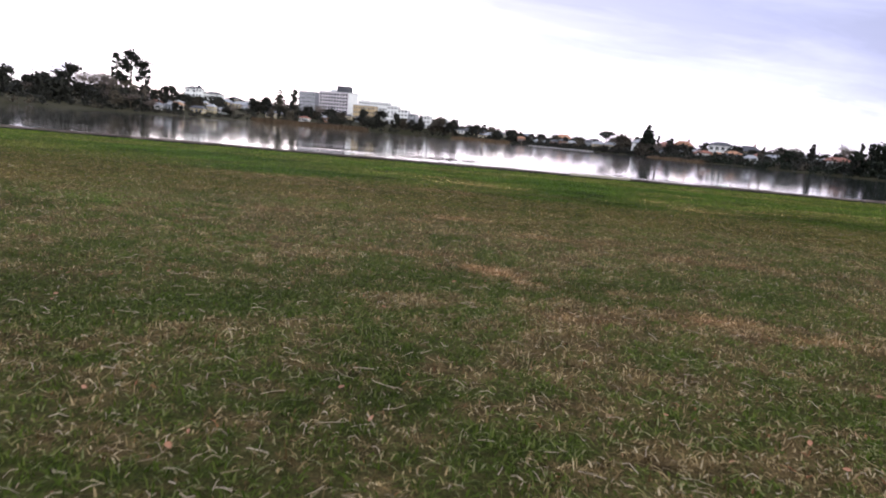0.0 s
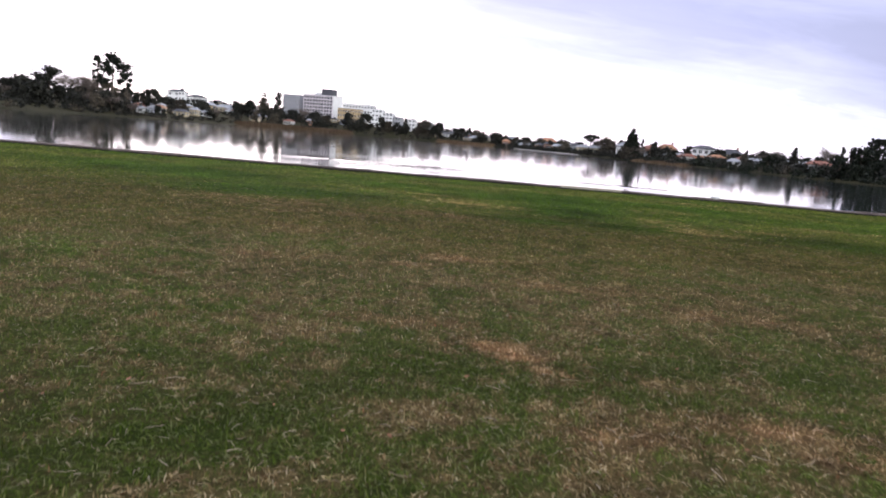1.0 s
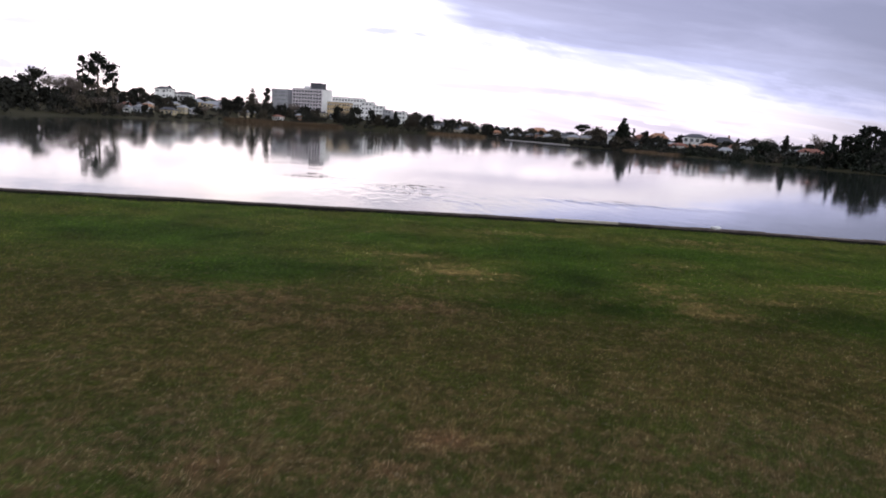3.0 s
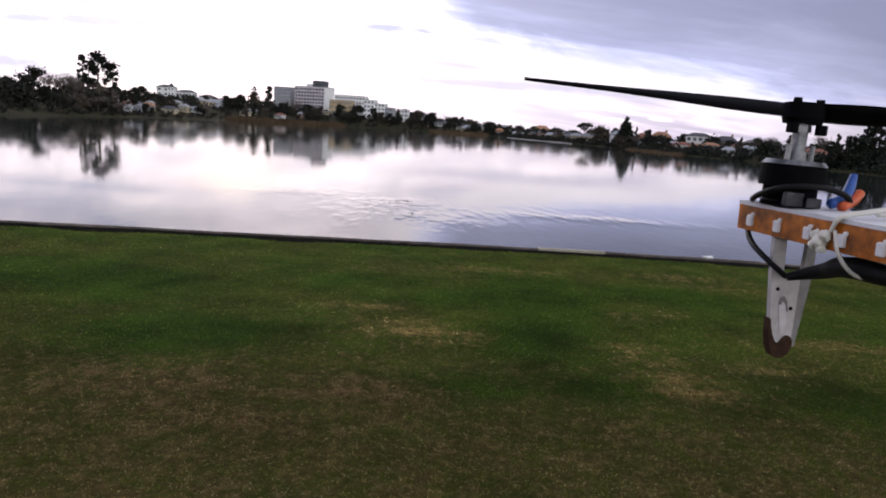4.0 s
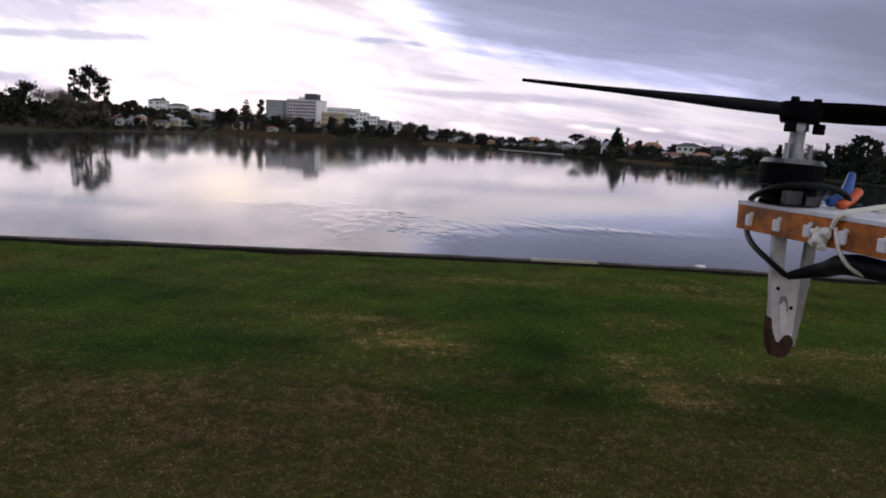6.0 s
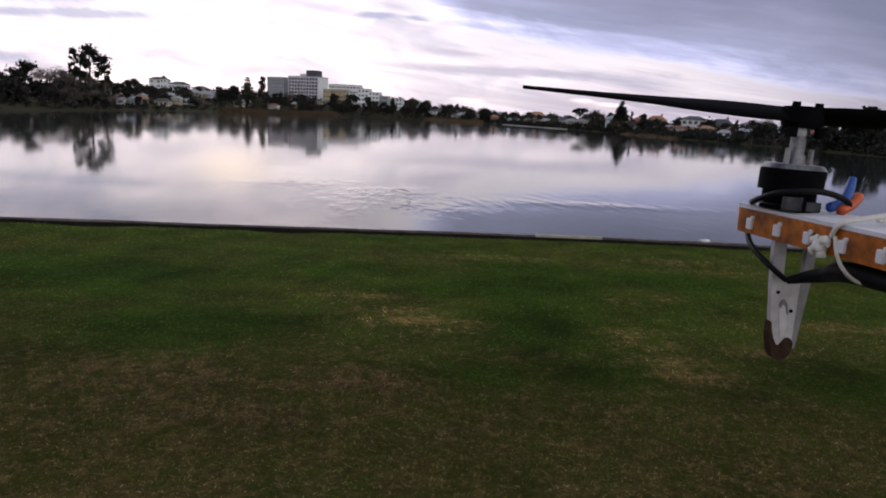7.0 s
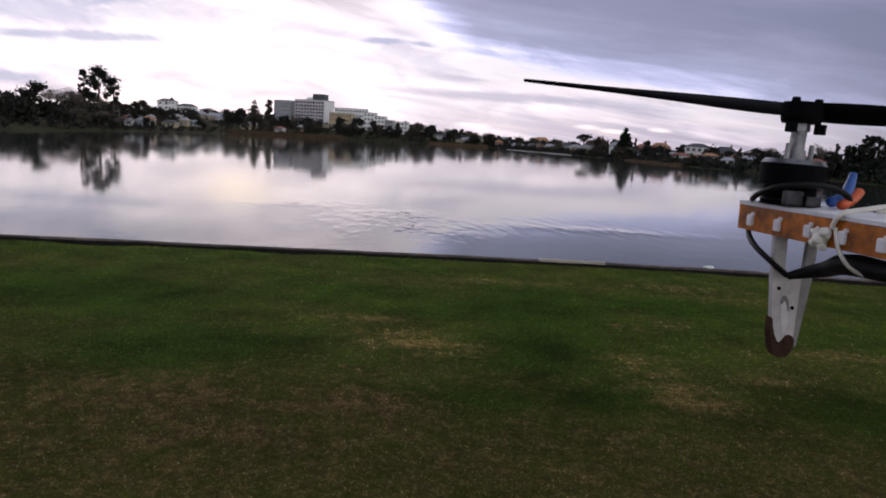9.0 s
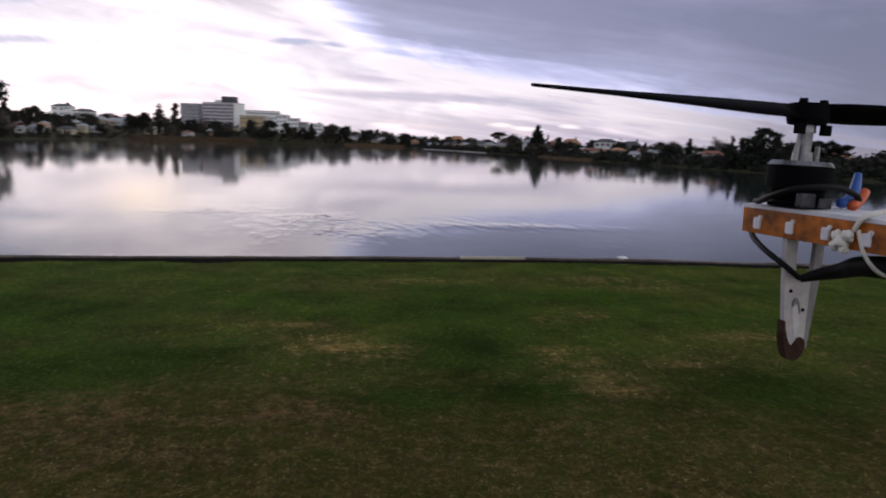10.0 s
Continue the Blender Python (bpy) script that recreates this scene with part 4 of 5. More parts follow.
SIDE_SHORE = [
    ("broad", 43.2, 420, 6.6, 9.5),
    ("olive", 51.9, 420, 6.4, 9.0),
    ("broad", 59.7, 380, 5.8, 9.3),
    ("broad", 62.9, 350, 5.0, 8.7),
    ("umbrella", 59.5, 300, 8.8, 8.0),
    ("olive", 62.3, 280, 7.4, 9.5),
    ("bare", 61.0, 285, 7.6, 8.0),
    ("shrub", 57.5, 284, 3.2, 6.5),
    ("shrub", 66.0, 276, 2.8, 6.0),
    ("conifer", 64.7, 250, 10.9, 8.4),
    ("olive", 61.5, 243, 4.6, 6.0),
    ("bare", 66.8, 243, 4.8, 5.5),
    ("cypress", 69.2, 252, 7.0, 1.9),
    ("broad", 73.3, 250, 6.5, 2.1),
    ("broad", 76.8, 225, 5.4, 4.2),
    ("broad", 71.3, 222, 3.8, 4.9),
    ("olive", 83.0, 195, 3.7, 2.3),
    ("broad", 82.7, 185, 2.8, 3.8),
    ("broad", 81.7, 215, 3.1, 4.0),
]
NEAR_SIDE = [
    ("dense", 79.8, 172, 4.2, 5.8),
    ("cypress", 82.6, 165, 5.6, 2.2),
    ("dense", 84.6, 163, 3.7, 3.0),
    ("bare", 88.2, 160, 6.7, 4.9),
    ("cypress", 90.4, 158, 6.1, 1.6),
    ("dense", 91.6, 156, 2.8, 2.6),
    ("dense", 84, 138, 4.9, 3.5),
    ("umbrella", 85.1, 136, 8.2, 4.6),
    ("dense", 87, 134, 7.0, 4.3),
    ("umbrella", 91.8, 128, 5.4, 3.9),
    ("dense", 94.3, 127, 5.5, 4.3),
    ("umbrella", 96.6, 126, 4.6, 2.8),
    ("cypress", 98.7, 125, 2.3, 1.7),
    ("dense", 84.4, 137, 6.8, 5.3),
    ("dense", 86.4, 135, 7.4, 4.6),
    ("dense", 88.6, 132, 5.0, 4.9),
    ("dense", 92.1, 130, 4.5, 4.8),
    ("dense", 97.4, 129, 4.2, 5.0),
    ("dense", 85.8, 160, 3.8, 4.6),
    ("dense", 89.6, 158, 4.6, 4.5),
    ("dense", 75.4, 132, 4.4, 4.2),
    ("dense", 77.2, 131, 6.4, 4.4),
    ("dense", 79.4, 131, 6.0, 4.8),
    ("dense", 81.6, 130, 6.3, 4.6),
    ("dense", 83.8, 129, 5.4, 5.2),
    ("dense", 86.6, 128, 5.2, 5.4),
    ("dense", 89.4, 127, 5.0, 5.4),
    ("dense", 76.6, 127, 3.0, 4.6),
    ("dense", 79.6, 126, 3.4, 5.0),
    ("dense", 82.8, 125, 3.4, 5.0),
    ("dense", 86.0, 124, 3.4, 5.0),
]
for seed, row in enumerate(LEFT_SHORE + FAR_SHORE + SIDE_SHORE + NEAR_SIDE):
    tree(*row, 99 + seed)


# ---- scrub, hedges and reeds along the far shore ----
def shore_points(rng, n, gap0, gap1, first=0, last=None):
    """Random places at a distance behind the shoreline, between two of its corners."""
    ring = LAKE[first:last]
    legs = [(a, b, math.hypot(b[0] - a[0], b[1] - a[1])) for a, b in zip(ring, ring[1:])]
    total = sum(l for *_, l in legs)
    for _ in range(n):
        s = rng.uniform(0, total)
        for a, b, l in legs:
            if s <= l:
                break
            s -= l
        k = s / l
        nx, ny = -(b[1] - a[1]) / l, (b[0] - a[0]) / l
        g = rng.uniform(gap0, gap1)
        yield a[0] + (b[0] - a[0]) * k + nx * g, a[1] + (b[1] - a[1]) * k + ny * g


def shore_range(side):
    """How far off the other shore lies in a direction, given in degrees from straight ahead."""
    s, c = math.sin(radians(side)), math.cos(radians(side))
    d = 60.0
    while d < 600 and shore_gap(d * s, d * c) < 0:
        d += 4
    return d


def behind_shore(rng, n, side0, side1, near, far):
    """Random places beyond the water, evenly spread over directions."""
    for _ in range(n):
        side = rng.uniform(side0, side1)
        d = shore_range(side) + rng.uniform(near, far)
        yield d * math.sin(radians(side)), d * math.cos(radians(side))


def shore_trees():
    """Smaller trees standing between the houses: a few patterns, copied."""
    rnd = random.Random(77)
    kinds = ("broad", "olive", "shrub", "bare", "cypress", "shrub", "olive", "broad")
    patterns = [tree(k, *spot, rnd.uniform(5.5, 7.5), 2.4 if k == "cypress" else rnd.uniform(5.0, 7.5), 400 + n)
                for n, (k, spot) in enumerate(zip(kinds, shore_points(rnd, 8, 14, 40, 6, 13)))]
    spots = list(behind_shore(rnd, 70, -29, 1, 14, 120)) + list(behind_shore(rnd, 70, 0, 26, 8, 90)) + list(behind_shore(rnd, 26, 26, 43, 6, 40)) + list(behind_shore(rnd, 22, -38, -27, 10, 60))
    for x, y in spots:
        g = shore_gap(x, y)
        if g < 5:
            continue
        k = rnd.uniform(0.6, 1.25) * (0.55 if y < 170 else 0.75 if x > 20 else 1.0)
        copy_thing(rnd.choice(patterns), pose(x, y, land_z(x, y) - 0.1, 0, 0, rnd.uniform(0, 360)) @ Matrix.Diagonal((k, k, k * rnd.uniform(0.85, 1.2), 1)))


def scrub(name, places, seed, r0, r1, mat, per, leaf, label, clear=0.5, stack=1):
    rnd, rng = random.Random(seed), np.random.default_rng(seed)
    spots = []
    for x, y in places:
        if shore_gap(x, y) < clear:
            continue
        r = rnd.uniform(r0, r1)
        z = land_z(x, y)
        spots.append((x, y, z + r * 0.35, r, 0.75))
        if rnd.random() < 0.5:
            spots.append((x + r * 0.5, y, z + r * 0.9, r * 0.6, 0.8))
        for k in range(1, stack):
            spots.append((x + rnd.uniform(-1, 1) * r, y, z + r * (0.35 + 0.8 * k), r * (1 - 0.25 * k), 0.8))
    v, f = clumps(spots, per, leaf, rng)
    tagged(new(name, mesh_of(name, v, f, MAT[mat])), label, "shrubs", kind="stuff")


shore_trees()
dice = random.Random(21)
scrub("shoreline_shrubs", shore_points(dice, 420, 2, 16, 2, 17), 21, 0.9, 2.2, "dark_leaf", 30, 0.38, "dark scrub lining the far lake shore")
scrub("shoreline_shrubs", shore_points(dice, 90, 1, 8, 2, 17), 22, 0.7, 1.5, "olive_leaf", 30, 0.3, "olive scrub lining the far lake shore")
scrub("shoreline_shrubs", shore_points(random.Random(91), 170, 0.2, 5, 12, 18), 35, 0.8, 1.5, "backlit_leaf", 40, 0.30, "scrub lining the low near shore, coloured near-black as backlit", 0.1)
scrub("shoreline_shrubs", shore_points(random.Random(92), 330, 0.3, 7, 9, 14), 36, 0.8, 1.5, "dark_leaf", 34, 0.32, "dark hedges along the low far waterline", 0.1)
scrub("hillside_trees", behind_shore(dice, 190, -29, 0, 25, 110), 23, 1.3, 2.6, "dark_leaf", 22, 0.45, "dark garden trees between houses above the lake", 14)
scrub("hillside_trees", behind_shore(dice, 90, -29, 0, 20, 110), 24, 1.2, 2.2, "olive_leaf", 22, 0.42, "olive garden trees between houses above the lake", 14)
scrub("lakeside_grove", shore_points(dice, 110, 10, 60, 2, 6), 27, 1.3, 2.4, "dark_leaf", 22, 0.5, "dark evergreen grove beside the tall pines", 4)
scrub("garden_trees", behind_shore(dice, 130, 12, 30, 8, 60), 25, 0.9, 1.9, "dark_leaf", 26, 0.4, "dark garden trees between houses on the low shore", 5)
scrub("lakeside_grove", behind_shore(dice, 110, 26, 44, 6, 40), 28, 1.0, 1.9, "backlit_leaf", 40, 0.30, "evergreen grove on the low near shore, coloured near-black as backlit", 4)
scrub("distant_woods", behind_shore(dice, 130, -30, 2, 120, 200), 26, 2.2, 3.8, "dark_leaf", 14, 0.6, "dark woods on the low skyline", 45, 2)
scrub("distant_woods", behind_shore(dice, 190, -3, 14, 45, 130), 29, 1.8, 2.9, "dark_leaf", 18, 0.5, "dark woods on the low skyline", 14, 2)
scrub("distant_woods", behind_shore(dice, 190, 12, 34, 35, 110), 32, 1.4, 2.3, "dark_leaf", 20, 0.45, "dark woods on the low skyline", 10, 2)
scrub("distant_woods", behind_shore(dice, 110, 0, 34, 20, 80), 30, 1.2, 2.0, "olive_leaf", 22, 0.42, "olive-brown woods on the low skyline", 10)


def reeds(name, first, last, n, seed, tall, depth):
    rnd, rng = random.Random(seed), np.random.default_rng(seed)
    pts = np.array(list(shore_points(rnd, n, -1.2, depth, first, last)))
    z = np.array([max(land_z(x, y), WATER_Z - 0.2) for x, y in pts])
    a, h = rng.uniform(0, 6.28, n), tall * rng.uniform(0.6, 1.2, n)
    w = 0.11
    v = np.stack([np.stack(p, -1) for p in ((pts[:, 0] - w * np.cos(a), pts[:, 1] - w * np.sin(a), z), (pts[:, 0] + w * np.cos(a), pts[:, 1] + w * np.sin(a), z),
                                            (pts[:, 0] + rng.normal(0, 0.22, n), pts[:, 1] + rng.normal(0, 0.22, n), z + h))], 1).reshape(-1, 3)
    tagged(new(name, mesh_of(name, v, np.arange(3 * n).reshape(-1, 3), MAT["reed"])), "brown dry reeds standing along the far waterline", "reeds", kind="stuff")


reeds("reeds", 7, 9, 9000, 31, 2.1, 4.0)
reeds("reeds", 9, 11, 3500, 32, 1.6, 3.0)
reeds("reeds", 12, 14, 2500, 33, 0.7, 3.0)


# ---- buildings ----
def window_mesh(w, h):
    bm = bmesh.new()
    t = 0.08
    for x0, x1, z0, z1 in ((-w / 2, w / 2, h - t, h), (-w / 2, w / 2, 0, t), (-w / 2, -w / 2 + t, t, h - t), (w / 2 - t, w / 2, t, h - t), (-t / 2, t / 2, t, h - t)):
        add_box(bm, x0, x1, -0.07, 0.05, z0, z1)
    f = bpy.data.meshes.new("window")
    bm.to_mesh(f)
    bm.free()
    f.materials.append(MAT["frame"])
    bm = box_bm(-w / 2 + t, w / 2 - t, -0.02, 0.03, t, h - t)
    g = bpy.data.meshes.new("pane")
    bm.to_mesh(g)
    bm.free()
    g.materials.append(MAT["glass"])
    return f, g


def add_windows(top, wall_w, wall_d, rows, cols, side_cols, sill, storey, w, h, sides=("front", "right")):
    f, g = window_mesh(w, h)
    for r in range(rows):
        z = sill + r * storey
        spots = []
        if "front" in sides:
            spots += [((k + 0.5) / cols * wall_w - wall_w / 2, -wall_d / 2 - 0.005, 0) for k in range(cols)]
        if "right" in sides:
            spots += [(wall_w / 2 + 0.005, (k + 0.5) / side_cols * wall_d - wall_d / 2, 90) for k in range(side_cols)]
        if "left" in sides:
            spots += [(-wall_w / 2 - 0.005, (k + 0.5) / side_cols * wall_d - wall_d / 2, -90) for k in range(side_cols)]
        for x, y, turn in spots:
            win = child("window", f, top, pose(x, y, z, 0, 0, turn))
            child("pane", g, win)


def house(x, y, w, d, ztop, wall, roof, label, turn=0.0, flat=False, storeys=1, cols=3, chimney=False, rise=0.32, name="house", category="house"):
    """A house from the land up to its ridge height; flat: a parapet instead of a hipped roof."""
    base = land_z(x, y) - 0.3
    tall = max(ztop - base, 2.6)
    rh = 0.35 if flat else min(rise * min(w, d), tall * 0.42)
    eaves = tall - rh
    top = thing(name, pose(x, y, base, 0, 0, turn), label, category, "buildings round the lake")
    part("wall", box_bm(-w / 2, w / 2, -d / 2, d / 2, 0, eaves), MAT[wall], top)
    bm = bmesh.new()
    if flat:
        add_box(bm, -w / 2 - 0.15, w / 2 + 0.15, -d / 2 - 0.15, d / 2 + 0.15, eaves, tall)
    else:
        o = 0.45
        a = [bm.verts.new(p) for p in ((-w / 2 - o, -d / 2 - o, eaves), (w / 2 + o, -d / 2 - o, eaves), (w / 2 + o, d / 2 + o, eaves), (-w / 2 - o, d / 2 + o, eaves))]
        b = [bm.verts.new((v.co.x, v.co.y, eaves + 0.15)) for v in a]
        run = max(w / 2 - d * 0.35, 0.3) if w >= d else 0.3
        r0, r1 = bm.verts.new((-run, 0, tall)), bm.verts.new((run, 0, tall))
        bm.faces.new(a[::-1])
        for k in range(4):
            bm.faces.new((a[k], a[(k + 1) % 4], b[(k + 1) % 4], b[k]))
        for f in ((b[0], b[1], r1, r0), (b[2], b[3], r0, r1), (b[1], b[2], r1), (b[3], b[0], r0)):
            bm.faces.new(f)
    rf = part("roof", bm, MAT[roof], top)
    if chimney:
        part("chimney", box_bm(w * 0.2, w * 0.2 + 0.6, -0.3, 0.3, eaves + rh * 0.4, tall + 0.7, bevel=0.03), MAT["brick_wall"], rf)
    st = max((eaves - 0.3) / storeys, 1.9)
    n = max(1, min(storeys, int((eaves - 0.2) / 1.9)))
    add_windows(top, w, d, n, cols, max(1, int(cols * d / w)), max(eaves - st * n, 0.2) + st * 0.3, st, min(1.5, w / cols * 0.6), min(1.35, st * 0.5))
    return top


def hotel():
    x, y = -113.5, 566.0
    base = land_z(x, y) - 0.5
    w, d, tall = 28.0, 16.0, 28.6 - base
    top = thing("hotel_block", pose(x, y, base, 0, 0, -20), "white seven-storey slab block with rows of dark windows", "building", "buildings round the lake")
    part("wall", box_bm(-w / 2, w / 2, -d / 2, d / 2, 0, tall), MAT["white_wall"], top)
    roof = part("roof", box_bm(-w / 2 - 0.2, w / 2 + 0.2, -d / 2 - 0.2, d / 2 + 0.2, tall, tall + 0.5), MAT["grey_wall"], top)
    part("lift_house", box_bm(0.5, 10.5, -4, 4, tall + 0.5, tall + 5.4, bevel=0.1), MAT["dark_roof"], roof, "dark plant room on the roof")
    part("plant_room", box_bm(-6, -0.5, -3, 3, tall + 0.5, tall + 2.6, bevel=0.1), MAT["white_wall"], roof)
    st = (tall - 1.0) / 7
    # front ribs and floor bands are coloured duller to carry the front's shade
    for k in range(11):
        xx = -w / 2 + 0.42 + (w - 0.84) * k / 10
        part("rib", box_bm(xx - 0.34, xx + 0.34, -d / 2 - 0.30, -d / 2 - 0.002, 0, tall - 0.3), MAT["shaded_front_wall"], top)
    for k in range(8):
        part("floor_band", box_bm(-w / 2 + 0.01, w / 2 - 0.01, -d / 2 - 0.22, -d / 2 - 0.003, k * st + 0.1, k * st + 1.0), MAT["shaded_front_wall"], top)
    add_windows(top, w - 0.84, d, 7, 10, 4, 1.02, st, 2.0, st - 0.94, ("front",))
    return top


hotel()


def wing():
    x, y = -138.6, 575.0
    base = land_z(x, y) - 0.5
    tall = 27.4 - base
    top = thing("hotel_wing", pose(x, y, base, 0, 0, -20), "grey concrete wing with small windows beside the slab block", "building", "buildings round the lake")
    part("wall", box_bm(-8, 8, -7, 7, 0, tall), MAT["grey_wall"], top)
    part("roof", box_bm(-8.2, 8.2, -7.2, 7.2, tall, tall + 0.5), MAT["grey_roof"], top)
    add_windows(top, 16, 14, 6, 7, 5, 1.0, (tall - 1) / 6, 1.2, 1.4, ("front",))


wing()

# villas and flats on the hillside across the water
house(-183.6, 441, 11.5, 9, 18.9, "white_wall", "dark_roof", "white two-storey villa with grey roof on the hill", 12, storeys=3, cols=3, chimney=True, rise=0.2)
house(-172.8, 446, 11.5, 9, 16.6, "white_wall", "dark_roof", "long white flats with a dark roof on the hill", 10, storeys=2, cols=6, rise=0.2)
house(-161.0, 452, 9.0, 9, 14.6, "cream_wall", "dark_roof", "pale villa with dark roof on the hill", 8, storeys=2, cols=4, rise=0.2)
house(-156.5, 425, 8.2, 8, 12.0, "ochre_wall", "grey_roof", "yellow house among dark garden trees", 15, cols=3)
house(-146.7, 427, 13.5, 8, 11.4, "cream_wall", "grey_roof", "wide cream house among dark garden trees", 9, cols=5)
house(-136.0, 400, 3.6, 4, 8.3, "white_wall", "grey_roof", "small white lakeside house", 0, cols=2)
house(-126.8, 268, 6.6, 5, 5.4, "brick_wall", "red_roof", "low boathouse with a dull red roof", 14, cols=3)
house(-122.6, 259, 3.0, 3, 4.2, "white_wall", "grey_roof", "small white shed by the water", 14, cols=1)
# blocks beside the hotel
house(-83.0, 520, 17.0, 11, 18.6, "ochre_wall", "grey_roof", "long ochre apartment block", -6, flat=True, storeys=3, cols=9, name="apartment_block", category="building")
house(-79.0, 541, 24.5, 11, 23.2, "white_wall", "grey_roof", "white apartment block with flat roof", -8, flat=True, storeys=4, cols=10, name="apartment_block", category="building")
house(-59.2, 502, 8.0, 10, 19.6, "white_wall", "grey_roof", "white stepped apartment block", -8, flat=True, storeys=4, cols=3, name="apartment_block", category="building")
house(-51.4, 502, 7.6, 10, 17.4, "white_wall", "grey_roof", "white stepped apartment block", -8, flat=True, storeys=4, cols=3, name="apartment_block", category="building")
house(-44.5, 502, 6.2, 10, 15.0, "grey_wall", "grey_roof", "grey stepped apartment block", -8, flat=True, storeys=3, cols=3, name="apartment_block", category="building")
house(-33.8, 490, 7.2, 8, 14.0, "white_wall", "grey_roof", "white apartment block half hidden by trees", -8, flat=True, storeys=3, cols=3, name="apartment_block", category="building")
house(-22.0, 505, 6.0, 8, 13.2, "grey_wall", "grey_roof", "pale grey apartment block half hidden by trees", -5, flat=True, storeys=3, cols=3, name="apartment_block", category="building")
# low houses along the flatter shore
house(-3.1, 490, 7.0, 7, 8.2, "white_wall", "dark_roof", "small white house on the far shore", 5, cols=3)
house(12.5, 480, 6.0, 7, 7.2, "cream_wall", "grey_roof", "small cream house on the far shore", -5, cols=3)
house(36.8, 452, 9.0, 7, 7.4, "blue_wall", "grey_roof", "pale blue weatherboard house on the far shore", -8, cols=4)
house(58.1, 430, 10.5, 8, 8.3, "cream_wall", "orange_roof", "house with a bright orange tiled roof", -10, cols=4)
house(65.3, 264, 5.2, 5, 6.2, "white_wall", "grey_roof", "small pale house behind the cone-shaped conifer", -18, cols=2)
house(75.6, 266, 5.0, 5, 6.0, "brick_wall", "red_roof", "dark red-roofed brick house", -20, cols=2)
house(81.6, 262, 7.2, 6, 6.9, "ochre_wall", "orange_roof", "ochre house with an orange tiled roof", -20, storeys=2, cols=4, chimney=True)
house(73.0, 224, 7.4, 4, 3.4, "white_wall", "grey_roof", "long low white boat shed", -22, cols=5, rise=0.2)
house(85.0, 232, 7.4, 6, 6.9, "white_wall", "dark_roof", "white two-storey house with a dark hipped roof", -24, storeys=2, cols=4, rise=0.2)
house(90.3, 222, 7.6, 6, 6.2, "cream_wall", "dark_roof", "cream house with a broad dark hipped roof", -24, storeys=2, cols=4, chimney=True)
house(75.2, 182, 3.4, 3, 2.6, "white_wall", "grey_roof", "tiny white lakeside hut", -24, cols=2)
house(75.5, 207, 3.6, 3, 3.2, "brick_wall", "orange_roof", "small brown hut with an orange roof", -24, cols=2)
house(109.0, 160, 4.6, 5, 5.2, "white_wall", "grey_roof", "pale house seen between dark trees", -30, storeys=2, cols=2)
house(112.5, 150, 5.0, 5, 4.6, "brick_wall", "orange_roof", "orange-roofed house beyond the dark trees", -32, cols=3)


def scattered_houses():
    """Smaller houses filling the gardens along the far and low shores."""
    rnd = random.Random(14)
    walls, roofs = ("white_wall", "cream_wall", "cream_wall", "blue_wall", "brick_wall"), ("grey_roof", "dark_roof", "grey_roof", "dark_roof", "red_roof", "grey_roof", "orange_roof")
    said = {"white_wall": "white", "cream_wall": "cream", "blue_wall": "pale blue", "brick_wall": "brown brick"}
    tops = {"grey_roof": "grey metal", "dark_roof": "dark", "red_roof": "red tiled", "orange_roof": "orange tiled"}
    taken = []
    for side0, side1, n, far, size in ((-26, -8, 20, 90, 4.8), (-2, 12, 24, 60, 5.4), (12, 29, 30, 50, 3.6)):
        for x, y in behind_shore(rnd, n * 4, side0, side1, 16, far):
            if n == 0 or shore_gap(x, y) < 9 or any(math.hypot(x - a, y - b) < 8 for a, b in taken):
                continue
            taken.append((x, y))
            n -= 1
            w, a, b = size * rnd.uniform(0.8, 1.3), rnd.choice(walls), rnd.choice(roofs)
            house(x, y, w, size * 0.8, land_z(x, y) + size * rnd.uniform(0.6, 0.85), a, b, f"small {said[a]} house with a {tops[b]} roof among trees", rnd.uniform(-25, 15), cols=3)


scattered_houses()


def turret():
    """The tower of the white villa, with a pointed cap."""
    x, y = -179.5, 437.5
    base = land_z(x, y) - 0.3
    tall = 17.4 - base
    top = thing("villa_tower", pose(x, y, base, 0, 0, 12), "white corner tower with a dark pointed cap", "tower", "buildings round the lake")
    part("wall", box_bm(-1.9, 1.9, -1.9, 1.9, 0, tall), MAT["white_wall"], top)
    bm = bmesh.new()
    bmesh.ops.create_cone(bm, cap_ends=True, segments=8, radius1=2.5, radius2=0.05, depth=2.6, matrix=Matrix.Translation((0, 0, tall + 1.3)))
    part("roof", bm, MAT["dark_roof"], top)
    add_windows(top, 3.8, 3.8, 3, 2, 1, 1.2, tall / 3, 0.9, 1.4)


turret()


# ---- shore wall, post, small lakeside pieces ----
def shore_wall():
    top = tagged(new("trim"), "long low pale stone wall along the waterline", "wall", kind="structure")
    rng = random.Random(3)
    corners = [Vector(p) for p in ((33, 378), (53, 290))]
    for p, q in zip(corners, corners[1:]):
        n = max(int((q - p).length / 9), 1)
        side = Vector((-(q - p).y, (q - p).x)).normalized()
        for k in range(n):
            s, e = p.lerp(q, k / n) - side * 0.6, p.lerp(q, (k + 1) / n) - side * 0.6
            m = (s + e) / 2
            part("wall_length", box_bm(-(e - s).length / 2 + 0.05, (e - s).length / 2 - 0.05, -0.3, 0.3, -0.9, WATER_Z + rng.uniform(0.2, 0.3), bevel=0.05), MAT["stone"], top, "",
                 pose(m.x, m.y, 0, 0, 0, math.degrees(math.atan2(e.y - s.y, e.x - s.x))))


shore_wall()


